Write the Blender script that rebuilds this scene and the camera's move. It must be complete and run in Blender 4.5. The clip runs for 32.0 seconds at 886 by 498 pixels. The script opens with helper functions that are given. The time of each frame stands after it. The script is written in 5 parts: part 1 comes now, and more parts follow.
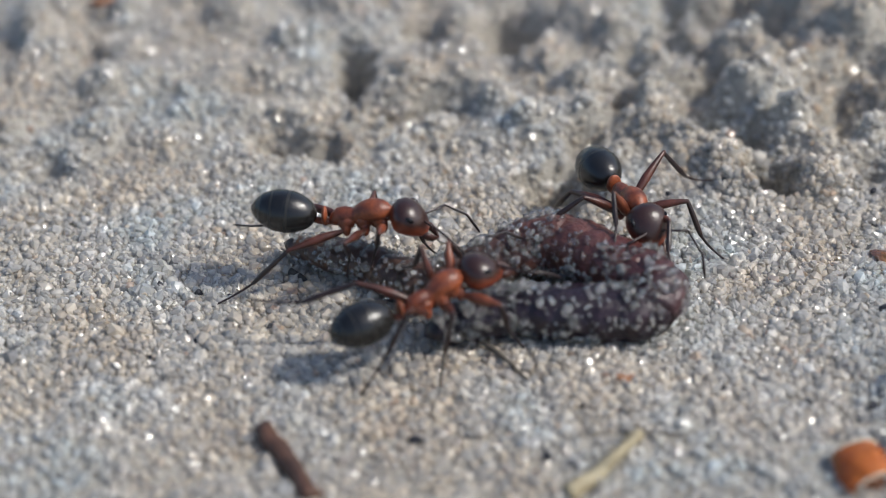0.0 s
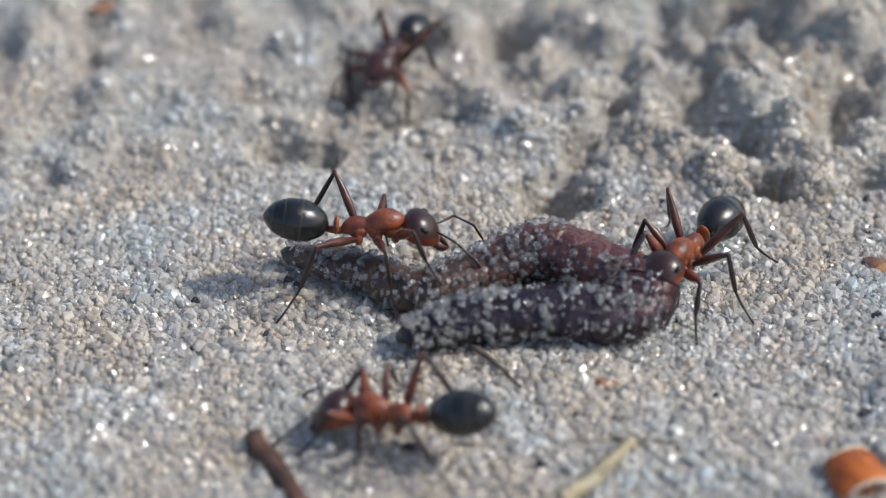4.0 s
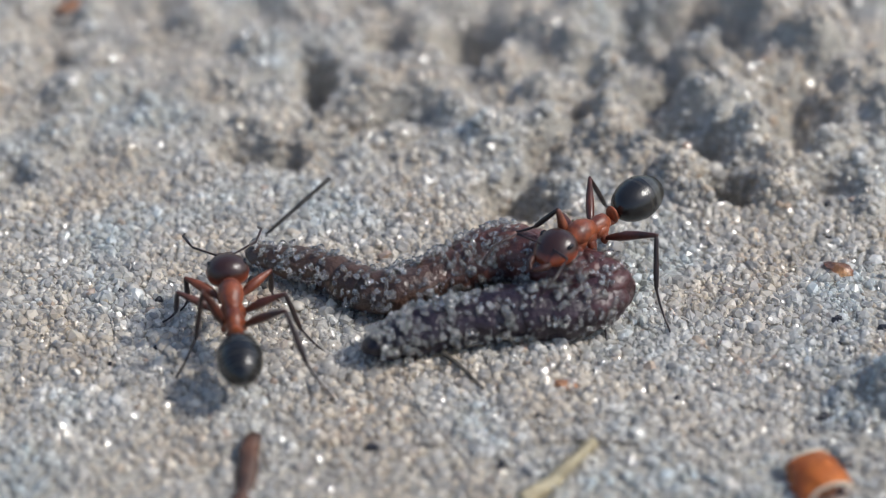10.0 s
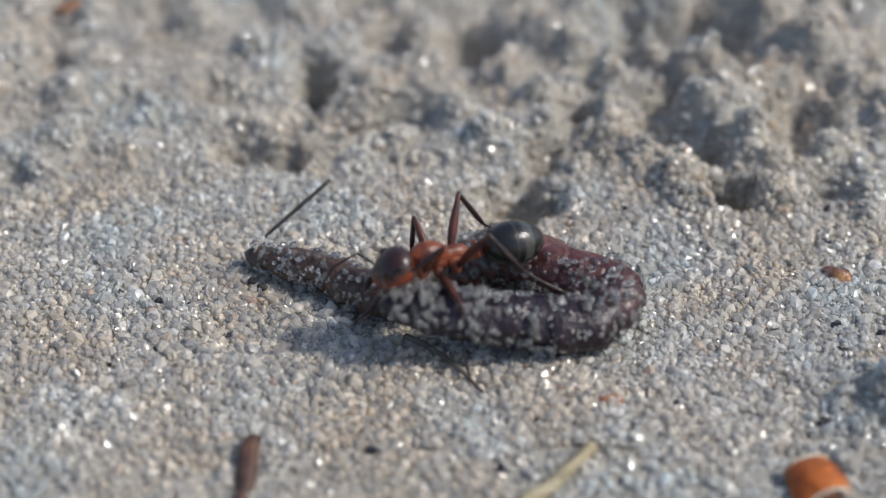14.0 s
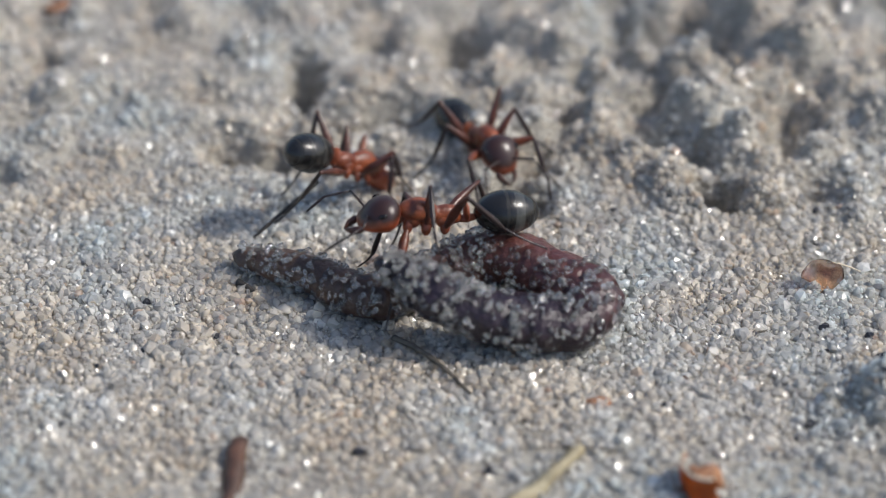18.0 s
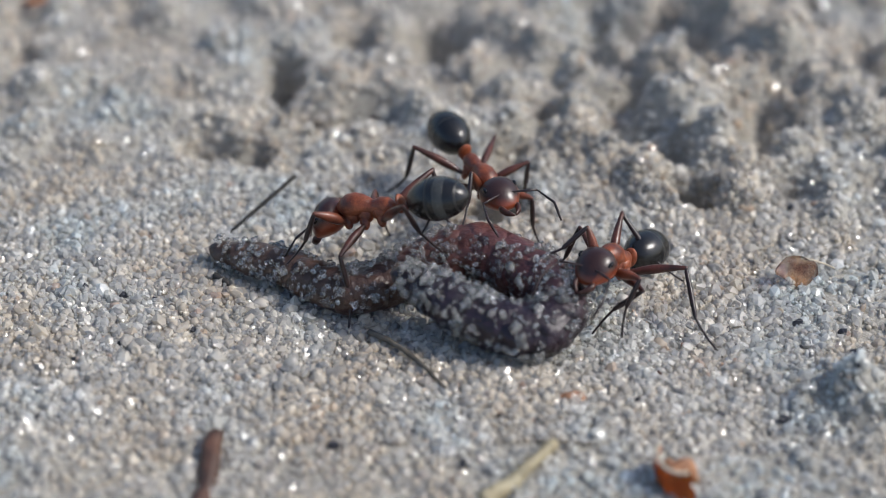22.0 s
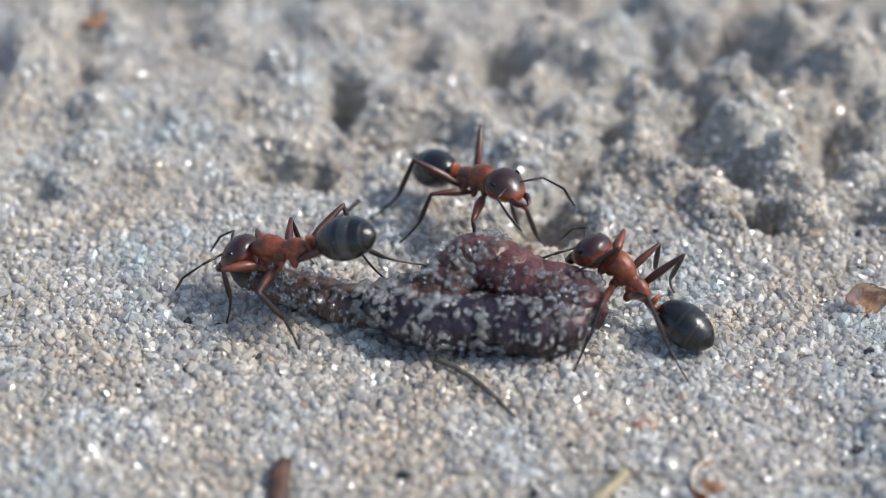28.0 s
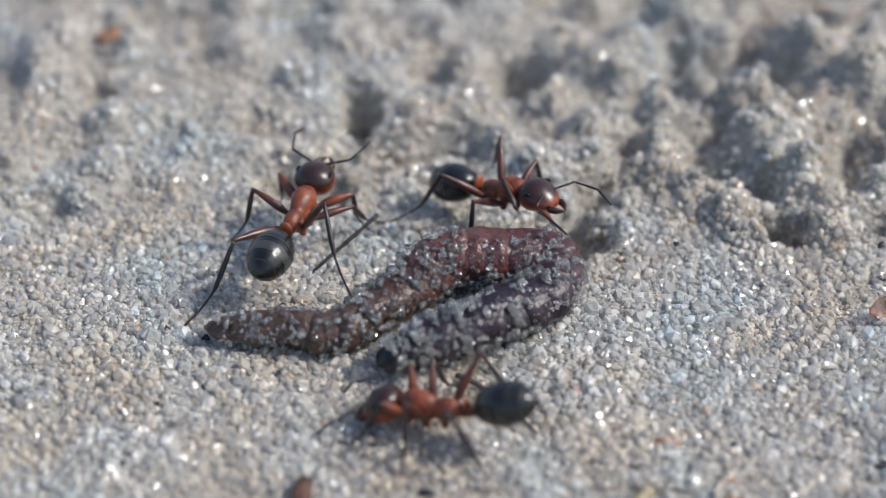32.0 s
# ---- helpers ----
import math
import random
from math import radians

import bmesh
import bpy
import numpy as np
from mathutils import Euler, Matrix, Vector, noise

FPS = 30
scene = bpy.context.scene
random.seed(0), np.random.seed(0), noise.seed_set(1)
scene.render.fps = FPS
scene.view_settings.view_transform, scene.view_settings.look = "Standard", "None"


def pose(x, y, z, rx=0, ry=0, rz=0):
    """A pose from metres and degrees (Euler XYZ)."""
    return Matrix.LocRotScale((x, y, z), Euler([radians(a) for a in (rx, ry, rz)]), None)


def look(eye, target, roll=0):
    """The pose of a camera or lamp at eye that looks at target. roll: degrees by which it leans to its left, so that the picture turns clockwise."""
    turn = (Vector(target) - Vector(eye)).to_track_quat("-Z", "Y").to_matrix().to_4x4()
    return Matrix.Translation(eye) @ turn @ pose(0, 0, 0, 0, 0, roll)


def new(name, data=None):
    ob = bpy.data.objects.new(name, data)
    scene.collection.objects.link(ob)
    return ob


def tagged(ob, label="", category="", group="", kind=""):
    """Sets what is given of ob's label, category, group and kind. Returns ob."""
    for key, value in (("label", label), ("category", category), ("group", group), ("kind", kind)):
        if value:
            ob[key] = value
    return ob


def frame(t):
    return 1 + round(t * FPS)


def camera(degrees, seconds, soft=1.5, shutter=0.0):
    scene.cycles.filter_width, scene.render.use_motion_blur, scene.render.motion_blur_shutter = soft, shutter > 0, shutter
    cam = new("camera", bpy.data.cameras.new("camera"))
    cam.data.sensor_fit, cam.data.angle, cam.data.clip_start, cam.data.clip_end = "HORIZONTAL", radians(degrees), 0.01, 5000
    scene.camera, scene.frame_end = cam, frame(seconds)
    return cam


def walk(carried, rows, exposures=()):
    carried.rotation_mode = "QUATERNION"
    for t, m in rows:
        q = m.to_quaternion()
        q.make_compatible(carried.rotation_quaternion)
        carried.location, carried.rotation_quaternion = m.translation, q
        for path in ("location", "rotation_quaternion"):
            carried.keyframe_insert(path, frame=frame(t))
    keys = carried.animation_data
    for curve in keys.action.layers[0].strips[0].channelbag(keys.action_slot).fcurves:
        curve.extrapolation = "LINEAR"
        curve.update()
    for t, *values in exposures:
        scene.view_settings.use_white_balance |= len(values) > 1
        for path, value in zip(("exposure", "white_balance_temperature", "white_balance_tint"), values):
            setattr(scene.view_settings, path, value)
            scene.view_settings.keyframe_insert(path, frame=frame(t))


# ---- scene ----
MM = 0.001

# The camera: a long close-up lens, held by hand over the sand.
cam = camera(20, 32.0, soft=0.8, shutter=0.5)
cam.data.dof.use_dof, cam.data.dof.focus_distance, cam.data.dof.aperture_fstop = True, 0.0922, 36.0
PATH = [
    (0, look((-0.00013, -0.07637, 0.05479), (-0.00151, -0.00060, 0), -1.21)),
    (0.5, look((0.00005, -0.07646, 0.05489), (-0.00152, -0.00062, 0), -1.38)),
    (1, look((0.00007, -0.07650, 0.05499), (-0.00158, -0.00051, 0), -1.41)),
    (1.5, look((-0.00022, -0.07650, 0.05530), (-0.00152, -0.00040, 0), -1.23)),
    (2, look((0.00018, -0.07654, 0.05534), (-0.00141, -0.00024, 0), -1.36)),
    (2.5, look((0.00027, -0.07661, 0.05526), (-0.00138, -0.00016, 0), -1.46)),
    (3, look((0.00005, -0.07663, 0.05537), (-0.00140, -0.00011, 0), -1.26)),
    (3.5, look((0.00041, -0.07661, 0.05534), (-0.00134, -0.00013, 0), -1.46)),
    (5.5, look((0.00008, -0.07667, 0.05550), (-0.00124, -0.00009, 0), -1.11)),
    (6, look((0.00089, -0.07658, 0.05553), (-0.00031, -0.00012, 0), -1.19)),
    (6.5, look((0.00085, -0.07664, 0.05536), (0.00016, -0.00008, 0), -0.85)),
    (7, look((0.00060, -0.07667, 0.05543), (0.00019, 0.00002, 0), -0.51)),
    (7.5, look((0.00036, -0.07670, 0.05552), (0.00011, 0.00005, 0), -0.33)),
    (8, look((0.00042, -0.07677, 0.05544), (0.00003, 0.00003, 0), -0.36)),
    (8.5, look((0.00052, -0.07682, 0.05540), (0.00008, -0.00005, 0), -0.45)),
    (9, look((0.00028, -0.07679, 0.05575), (0.00001, -0.00003, 0), -0.31)),
    (9.5, look((0.00026, -0.07685, 0.05577), (0.00001, -0.00004, 0), -0.27)),
    (10, look((0.00031, -0.07693, 0.05564), (0.00004, -0.00004, 0), -0.33)),
    (10.5, look((0.00032, -0.07684, 0.05568), (0.00005, -0.00003, 0), -0.32)),
    (11, look((0.00027, -0.07682, 0.05571), (0.00007, -0.00002, 0), -0.22)),
    (11.5, look((0.00033, -0.07686, 0.05574), (0.00008, -0.00004, 0), -0.26)),
    (12, look((0.00003, -0.07685, 0.05581), (-0.00000, -0.00003, 0), -0.10)),
    (12.5, look((-0.00005, -0.07677, 0.05585), (-0.00001, 0.00003, 0), 0.08)),
    (13, look((0.00000, -0.07686, 0.05584), (0.00000, 0.00000, 0), 0.00)),
    (13.5, look((-0.00002, -0.07682, 0.05585), (0.00003, 0.00007, 0), 0.09)),
    (14, look((0.00004, -0.07685, 0.05581), (0.00005, 0.00013, 0), 0.12)),
    (14.5, look((-0.00000, -0.07685, 0.05582), (0.00005, 0.00011, 0), 0.14)),
    (16.5, look((-0.00013, -0.07678, 0.05605), (0.00005, 0.00011, 0), 0.35)),
    (17, look((-0.00016, -0.07680, 0.05599), (0.00015, 0.00010, 0), 0.43)),
    (17.5, look((-0.00012, -0.07681, 0.05599), (0.00016, 0.00012, 0), 0.38)),
    (18, look((0.00021, -0.07673, 0.05592), (0.00049, 0.00023, 0), 0.36)),
    (18.5, look((0.00069, -0.07676, 0.05598), (0.00085, 0.00020, 0), 0.10)),
    (19, look((0.00107, -0.07685, 0.05608), (0.00153, 0.00010, 0), 0.25)),
    (19.5, look((0.00083, -0.07709, 0.05609), (0.00161, -0.00001, 0), 0.53)),
    (20, look((0.00067, -0.07708, 0.05615), (0.00155, -0.00011, 0), 0.67)),
    (20.5, look((0.00067, -0.07711, 0.05631), (0.00158, -0.00019, 0), 0.79)),
    (21, look((0.00052, -0.07709, 0.05634), (0.00164, -0.00019, 0), 1.00)),
    (21.5, look((0.00043, -0.07708, 0.05617), (0.00158, -0.00020, 0), 1.00)),
    (22, look((0.00046, -0.07706, 0.05610), (0.00139, -0.00009, 0), 0.90)),
    (22.5, look((0.00031, -0.07716, 0.05614), (0.00140, -0.00024, 0), 1.02)),
    (23, look((0.00046, -0.07699, 0.05618), (0.00139, -0.00015, 0), 0.80)),
    (23.5, look((0.00010, -0.07677, 0.05608), (0.00079, 0.00014, 0), 0.63)),
    (24, look((-0.00005, -0.07660, 0.05615), (0.00043, 0.00031, 0), 0.64)),
    (24.5, look((-0.00007, -0.07661, 0.05618), (0.00050, 0.00027, 0), 0.73)),
    (26.5, look((-0.00096, -0.07653, 0.05607), (-0.00057, 0.00063, 0), 0.95)),
    (27, look((-0.00181, -0.07639, 0.05595), (-0.00109, 0.00092, 0), 1.25)),
    (27.5, look((-0.00138, -0.07629, 0.05619), (-0.00109, 0.00097, 0), 0.89)),
    (28, look((-0.00132, -0.07603, 0.05609), (-0.00109, 0.00152, 0), 0.76)),
    (28.5, look((-0.00155, -0.07576, 0.05596), (-0.00111, 0.00187, 0), 0.92)),
    (29, look((-0.00139, -0.07568, 0.05616), (-0.00112, 0.00201, 0), 0.80)),
    (29.5, look((-0.00169, -0.07544, 0.05613), (-0.00118, 0.00231, 0), 0.90)),
    (30, look((-0.00125, -0.07557, 0.05598), (-0.00119, 0.00217, 0), 0.57)),
    (30.5, look((-0.00096, -0.07554, 0.05582), (-0.00109, 0.00196, 0), 0.20)),
    (31, look((-0.00053, -0.07557, 0.05606), (-0.00100, 0.00192, 0), -0.09)),
    (31.5, look((-0.00084, -0.07557, 0.05602), (-0.00110, 0.00203, 0), 0.01)),
    (32, look((-0.00181, -0.07518, 0.05596), (-0.00182, 0.00244, 0), 0.32)),
]
walk(cam, PATH, exposures=[(0, -0.03, 6187, 10), (1, 0.07, 6180, 10), (2, 0.08, 6166, 10), (3, 0.18, 6128, 10), (5.5, -0.05, 6035, 10), (6, -0.05, 6019, 10), (7, 0.11, 6040, 10), (8, -0.07, 6061, 10), (9, 0.03, 6082, 10), (11, -0.02, 6157, 10), (13, -0.10, 6229, 10), (14, -0.10, 6208, 10), (18, 0.00, 6205, 10), (20, -0.08, 6205, 10), (21, 0.07, 6205, 10), (22, -0.02, 6086, 10), (23, 0.17, 6082, 10), (24, 0.17, 6074, 10), (26.5, 0.15, 6048, 10), (28, 0.25, 6032, 10), (29, 0.07, 6036, 10), (32, 0.11, 6053, 10)])

# World: a hazy sun from the right, under open sky.
SUN_AZ, SUN_EL = radians(-2), radians(46)
sun_dir = Vector((math.cos(SUN_AZ) * math.cos(SUN_EL), math.sin(SUN_AZ) * math.cos(SUN_EL), math.sin(SUN_EL)))
world = bpy.data.worlds.new("sky")
scene.world = world
world.use_nodes = True
sky = world.node_tree.nodes.new("ShaderNodeTexSky")
sky.sky_type, sky.sun_disc = "NISHITA", False
sky.dust_density, sky.ozone_density = 2.2, 1.0
sky.sun_elevation, sky.sun_rotation = SUN_EL, math.atan2(sun_dir.x, sun_dir.y)
background = world.node_tree.nodes["Background"]
background.inputs["Strength"].default_value = 0.15
world.node_tree.links.new(sky.outputs[0], background.inputs["Color"])
sun = new("sun", bpy.data.lights.new("sun", "SUN"))
sun.data.energy, sun.data.angle, sun.data.color = 3.0, radians(4), (1.0, 0.94, 0.84)
sun.matrix_basis = look(sun_dir, (0, 0, 0))


# ---- materials ----
def material(name, rough=0.5, metal=0.0, specular=0.5):
    m = bpy.data.materials.new(name)
    m.use_nodes = True
    b = m.node_tree.nodes["Principled BSDF"]
    b.inputs["Roughness"].default_value, b.inputs["Metallic"].default_value = rough, metal
    b.inputs["Specular IOR Level"].default_value = specular
    return m, m.node_tree.nodes, m.node_tree.links, b


def ramp(nodes, links, source, stops):
    r = nodes.new("ShaderNodeValToRGB")
    while len(r.color_ramp.elements) < len(stops):
        r.color_ramp.elements.new(0.5)
    for e, (p, c) in zip(r.color_ramp.elements, stops):
        e.position, e.color = p, (*c, 1)
    links.new(source, r.inputs[0])
    return r.outputs[0]


def noise_of(nodes, links, scale, detail=3.0, space="Object"):
    c, n = nodes.new("ShaderNodeTexCoord"), nodes.new("ShaderNodeTexNoise")
    n.inputs["Scale"].default_value, n.inputs["Detail"].default_value = scale, detail
    links.new(c.outputs[space], n.inputs["Vector"])
    return n.outputs["Fac"]


def mix(nodes, links, a, b, fac, how="MIX"):
    m = nodes.new("ShaderNodeMix")
    m.data_type, m.blend_type = "RGBA", how
    for value, socket in ((fac, 0), (a, 6), (b, 7)):
        if isinstance(value, (int, float)):
            m.inputs[socket].default_value = value
        elif isinstance(value, tuple):
            m.inputs[socket].default_value = (*value, 1)
        else:
            links.new(value, m.inputs[socket])
    return m.outputs[2]


def bump(nodes, links, b, height, distance, strength=1.0):
    n = nodes.new("ShaderNodeBump")
    n.inputs["Distance"].default_value, n.inputs["Strength"].default_value = distance, strength
    links.new(height, n.inputs["Height"])
    links.new(n.outputs[0], b.inputs["Normal"])


def mottled(name, dark, light, scale, rough, relief=0.0, fine=4.0, specular=0.5):
    """A surface that wanders between two colours at two scales, with fine relief."""
    m, nodes, links, b = material(name, rough, 0, specular)
    coarse, grain = noise_of(nodes, links, scale), noise_of(nodes, links, scale * fine, 4)
    base = ramp(nodes, links, coarse, [(0.3, dark), (0.7, light)])
    shade = ramp(nodes, links, grain, [(0.25, (0.72, 0.72, 0.72)), (0.75, (1.2, 1.2, 1.2))])
    links.new(mix(nodes, links, base, shade, 1.0, "MULTIPLY"), b.inputs["Base Color"])
    if relief:
        bump(nodes, links, b, grain, relief)
    return m


def sand_grain(name, clear, through_light, white=0.0, rough=0.05, alpha=1.0):
    """Quartz grains that let light through: mostly cream and pale grey, some amber, a few dark."""
    m, nodes, links, b = material(name, 0.22, 0, 0.5)
    g = nodes.new("ShaderNodeNewGeometry")
    stops = [(0.0, (0.03, 0.028, 0.03)), (0.022, (0.09, 0.08, 0.072)), (0.034, (0.46, 0.4, 0.31)), (0.12, (0.58, 0.52, 0.43)), (0.34, (0.69, 0.645, 0.565)),
             (0.6, (0.8, 0.77, 0.71)), (0.8, (0.9, 0.885, 0.85)), (0.955, (0.97, 0.965, 0.95)), (0.982, (0.64, 0.48, 0.28)), (1.0, (0.48, 0.27, 0.14))]
    colour = ramp(nodes, links, g.outputs["Random Per Island"], stops)
    drift = ramp(nodes, links, noise_of(nodes, links, 190, 4), [(0.28, (0.72, 0.56, 0.36)), (0.42, (1.0, 0.89, 0.71)), (0.53, (1.0, 0.98, 0.94)), (0.66, (0.85, 0.95, 1.0))])
    patch = ramp(nodes, links, noise_of(nodes, links, 650, 3), [(0.32, (0.84, 0.8, 0.74)), (0.5, (0.98, 0.97, 0.95)), (0.66, (1.0, 1.0, 1.0))])
    tint = mix(nodes, links, mix(nodes, links, mix(nodes, links, colour, drift, 1.0, "MULTIPLY"), patch, 1.0, "MULTIPLY"), (0.95, 0.945, 0.925), white)
    links.new(tint, b.inputs["Base Color"])
    w = nodes.new("ShaderNodeMath")
    w.operation, w.inputs[1].default_value, w.inputs[2].default_value = "MULTIPLY_ADD", 0.2, rough
    links.new(g.outputs["Random Per Island"], w.inputs[0])
    links.new(w.outputs[0], b.inputs["Roughness"])
    b.inputs["Alpha"].default_value = alpha
    b.inputs["Transmission Weight"].default_value, b.inputs["IOR"].default_value = clear, 1.45
    b.inputs["Coat Weight"].default_value, b.inputs["Coat Roughness"].default_value, b.inputs["Coat IOR"].default_value = 1.0, 0.15, 1.55
    bump(nodes, links, b, noise_of(nodes, links, 12000, 2), 0.00003, 0.4)
    links.new(b.inputs["Normal"].links[0].from_socket, b.inputs["Coat Normal"])
    glow, both = nodes.new("ShaderNodeBsdfTranslucent"), nodes.new("ShaderNodeMixShader")
    links.new(tint, glow.inputs["Color"])
    both.inputs[0].default_value = through_light
    links.new(b.outputs[0], both.inputs[1])
    links.new(glow.outputs[0], both.inputs[2])
    links.new(both.outputs[0], nodes["Material Output"].inputs["Surface"])
    return m


def ant_skin(name, low, high, axis_top, rough):
    """Cuticle that darkens towards the back of the part, finely pitted."""
    m, nodes, links, b = material(name, rough, 0, 0.55)
    c, s = nodes.new("ShaderNodeTexCoord"), nodes.new("ShaderNodeSeparateXYZ")
    links.new(c.outputs["Object"], s.inputs[0])
    r = nodes.new("ShaderNodeMapRange")
    r.inputs[1].default_value, r.inputs[2].default_value = axis_top[0], axis_top[1]
    links.new(s.outputs["Z"], r.inputs[0])
    wander = nodes.new("ShaderNodeMath")
    wander.operation, wander.inputs[1].default_value = "MULTIPLY_ADD", 0.6
    links.new(noise_of(nodes, links, 1800, 3), wander.inputs[0])
    links.new(r.outputs[0], wander.inputs[2])
    links.new(ramp(nodes, links, wander.outputs[0], [(0.32, low), (0.85, high)]), b.inputs["Base Color"])
    bump(nodes, links, b, noise_of(nodes, links, 14000, 3), 0.000012, 0.7)
    return m


SAND = mottled("packed_sand", (0.3, 0.275, 0.23), (0.48, 0.45, 0.39), 2600, 0.8, 0.0001, 4.0, 0.3)
GRAIN = sand_grain("quartz_grain", 0.15, 0.42, 0.34, 0.02)
CLEAR = sand_grain("clear_quartz_grain", 0.95, 0.07, 0.9, 0.0, 0.9)
GLASSY = sand_grain("glassy_quartz_grain", 0.62, 0.33, 0.68, 0.0)
RED = mottled("rust_red_cuticle", (0.09, 0.022, 0.012), (0.3, 0.078, 0.028), 1900, 0.36, 0.00002, 7.0, 0.5)
DUSKY = mottled("dusky_cuticle", (0.028, 0.013, 0.012), (0.08, 0.028, 0.022), 1900, 0.36, 0.00002, 7.0, 0.5)
HEAD = ant_skin("head_cuticle", (0.26, 0.055, 0.02), (0.034, 0.014, 0.011), (-0.0001, 0.00062), 0.3)
BLACK = mottled("black_cuticle", (0.006, 0.0058, 0.0056), (0.016, 0.015, 0.014), 1200, 0.22, 0.00001, 14.0, 0.6)
BAND = mottled("pale_gaster_band", (0.016, 0.015, 0.013), (0.034, 0.032, 0.028), 1800, 0.3, 0.00001, 9.0, 0.5)
# Sky reflection on one gaster plate, painted in as a greyer colour.
SHEEN = mottled("painted_gaster_sheen", (0.032, 0.032, 0.029), (0.07, 0.07, 0.063), 2200, 0.2, 0.00001, 9.0, 0.6)
LEG = mottled("leg_cuticle", (0.028, 0.012, 0.009), (0.1, 0.03, 0.018), 1300, 0.32, 0.00001, 9.0, 0.5)
THIGH = mottled("fore_leg_cuticle", (0.06, 0.018, 0.011), (0.2, 0.055, 0.024), 1500, 0.34, 0.00001, 9.0, 0.5)
DARK = mottled("dark_leg_cuticle", (0.013, 0.009, 0.009), (0.036, 0.018, 0.016), 1300, 0.34, 0.00001, 9.0, 0.5)
EYE = material("ant_eye", 0.12)[0]
EYE.node_tree.nodes["Principled BSDF"].inputs["Base Color"].default_value = (0.006, 0.005, 0.006, 1)
NEEDLE = mottled("dark_needle_bark", (0.012, 0.011, 0.01), (0.05, 0.042, 0.034), 1200, 0.6, 0.00004, 4.0)
STRAW = mottled("dry_straw", (0.26, 0.21, 0.12), (0.46, 0.4, 0.26), 900, 0.6, 0.00004, 5.0)
ORANGE = mottled("orange_seed_skin", (0.36, 0.08, 0.015), (0.62, 0.2, 0.04), 600, 0.3, 0.00003, 6.0)
PALE = mottled("pale_husk_rim", (0.5, 0.42, 0.3), (0.7, 0.62, 0.48), 900, 0.5, 0.00003, 6.0)
AMBER = mottled("amber_bud_scale", (0.3, 0.06, 0.05), (0.92, 0.62, 0.34), 1500, 0.12, 0.00004, 4.0)
AMBER.node_tree.nodes["Principled BSDF"].inputs["Transmission Weight"].default_value = 0.7
STALK = mottled("grey_brown_stalk", (0.04, 0.034, 0.027), (0.13, 0.11, 0.085), 1200, 0.65, 0.00004, 4.0)
CHIP = mottled("brown_bark_chip", (0.035, 0.02, 0.015), (0.12, 0.055, 0.032), 800, 0.55, 0.00005, 5.0)
SPECK = mottled("charcoal_speck", (0.012, 0.012, 0.016), (0.04, 0.04, 0.05), 900, 0.5, 0.00003, 5.0)


# ---- mesh helpers (in millimetres) ----
def part(name, bm, mat, parent=None, label="", smooth=True):
    """Links a bmesh, drawn in millimetres, as one mesh object."""
    me = bpy.data.meshes.new(name)
    bmesh.ops.scale(bm, vec=(MM, MM, MM), verts=bm.verts)
    bmesh.ops.recalc_face_normals(bm, faces=bm.faces)
    bm.to_mesh(me)
    bm.free()
    me.materials.append(mat)
    if smooth:
        me.polygons.foreach_set("use_smooth", [True] * len(me.polygons))
    ob = new(name, me)
    if parent is not None:
        ob.parent = parent
    if label:
        tagged(ob, label)
    return ob


def tube(bm, stations, sides=12, cap=True):
    """A tube through stations of (centre, width, height) in mm; rings stand across the way."""
    rings, n = [], len(stations)
    for i, (c, w, h) in enumerate(stations):
        a, b = Vector(stations[max(0, i - 1)][0]), Vector(stations[min(n - 1, i + 1)][0])
        q = (b - a).normalized().to_track_quat("X", "Z")
        rings.append([bm.verts.new(Vector(c) + q @ Vector((0, math.cos(k) * w, math.sin(k) * h))) for k in (2 * math.pi * j / sides for j in range(sides))])
    for r, s in zip(rings, rings[1:]):
        for j in range(sides):
            bm.faces.new((r[j], r[(j + 1) % sides], s[(j + 1) % sides], s[j]))
    if cap:
        bm.faces.new(rings[0][::-1])
        bm.faces.new(rings[-1])
    return bm


def egg(bm, centre, size, wide=16, tall=12, turn=None):
    """An ellipsoid with half axes size."""
    m = Matrix.Translation(centre) @ (turn or Matrix()) @ Matrix.Diagonal((*size, 1))
    bmesh.ops.create_uvsphere(bm, u_segments=wide, v_segments=tall, radius=1, matrix=m)
    return bm


def roughen(bm, amount, size, seed=0.0):
    for v in bm.verts:
        v.co += noise.noise_vector(v.co / size + Vector((seed, 2 * seed, 0))) * amount


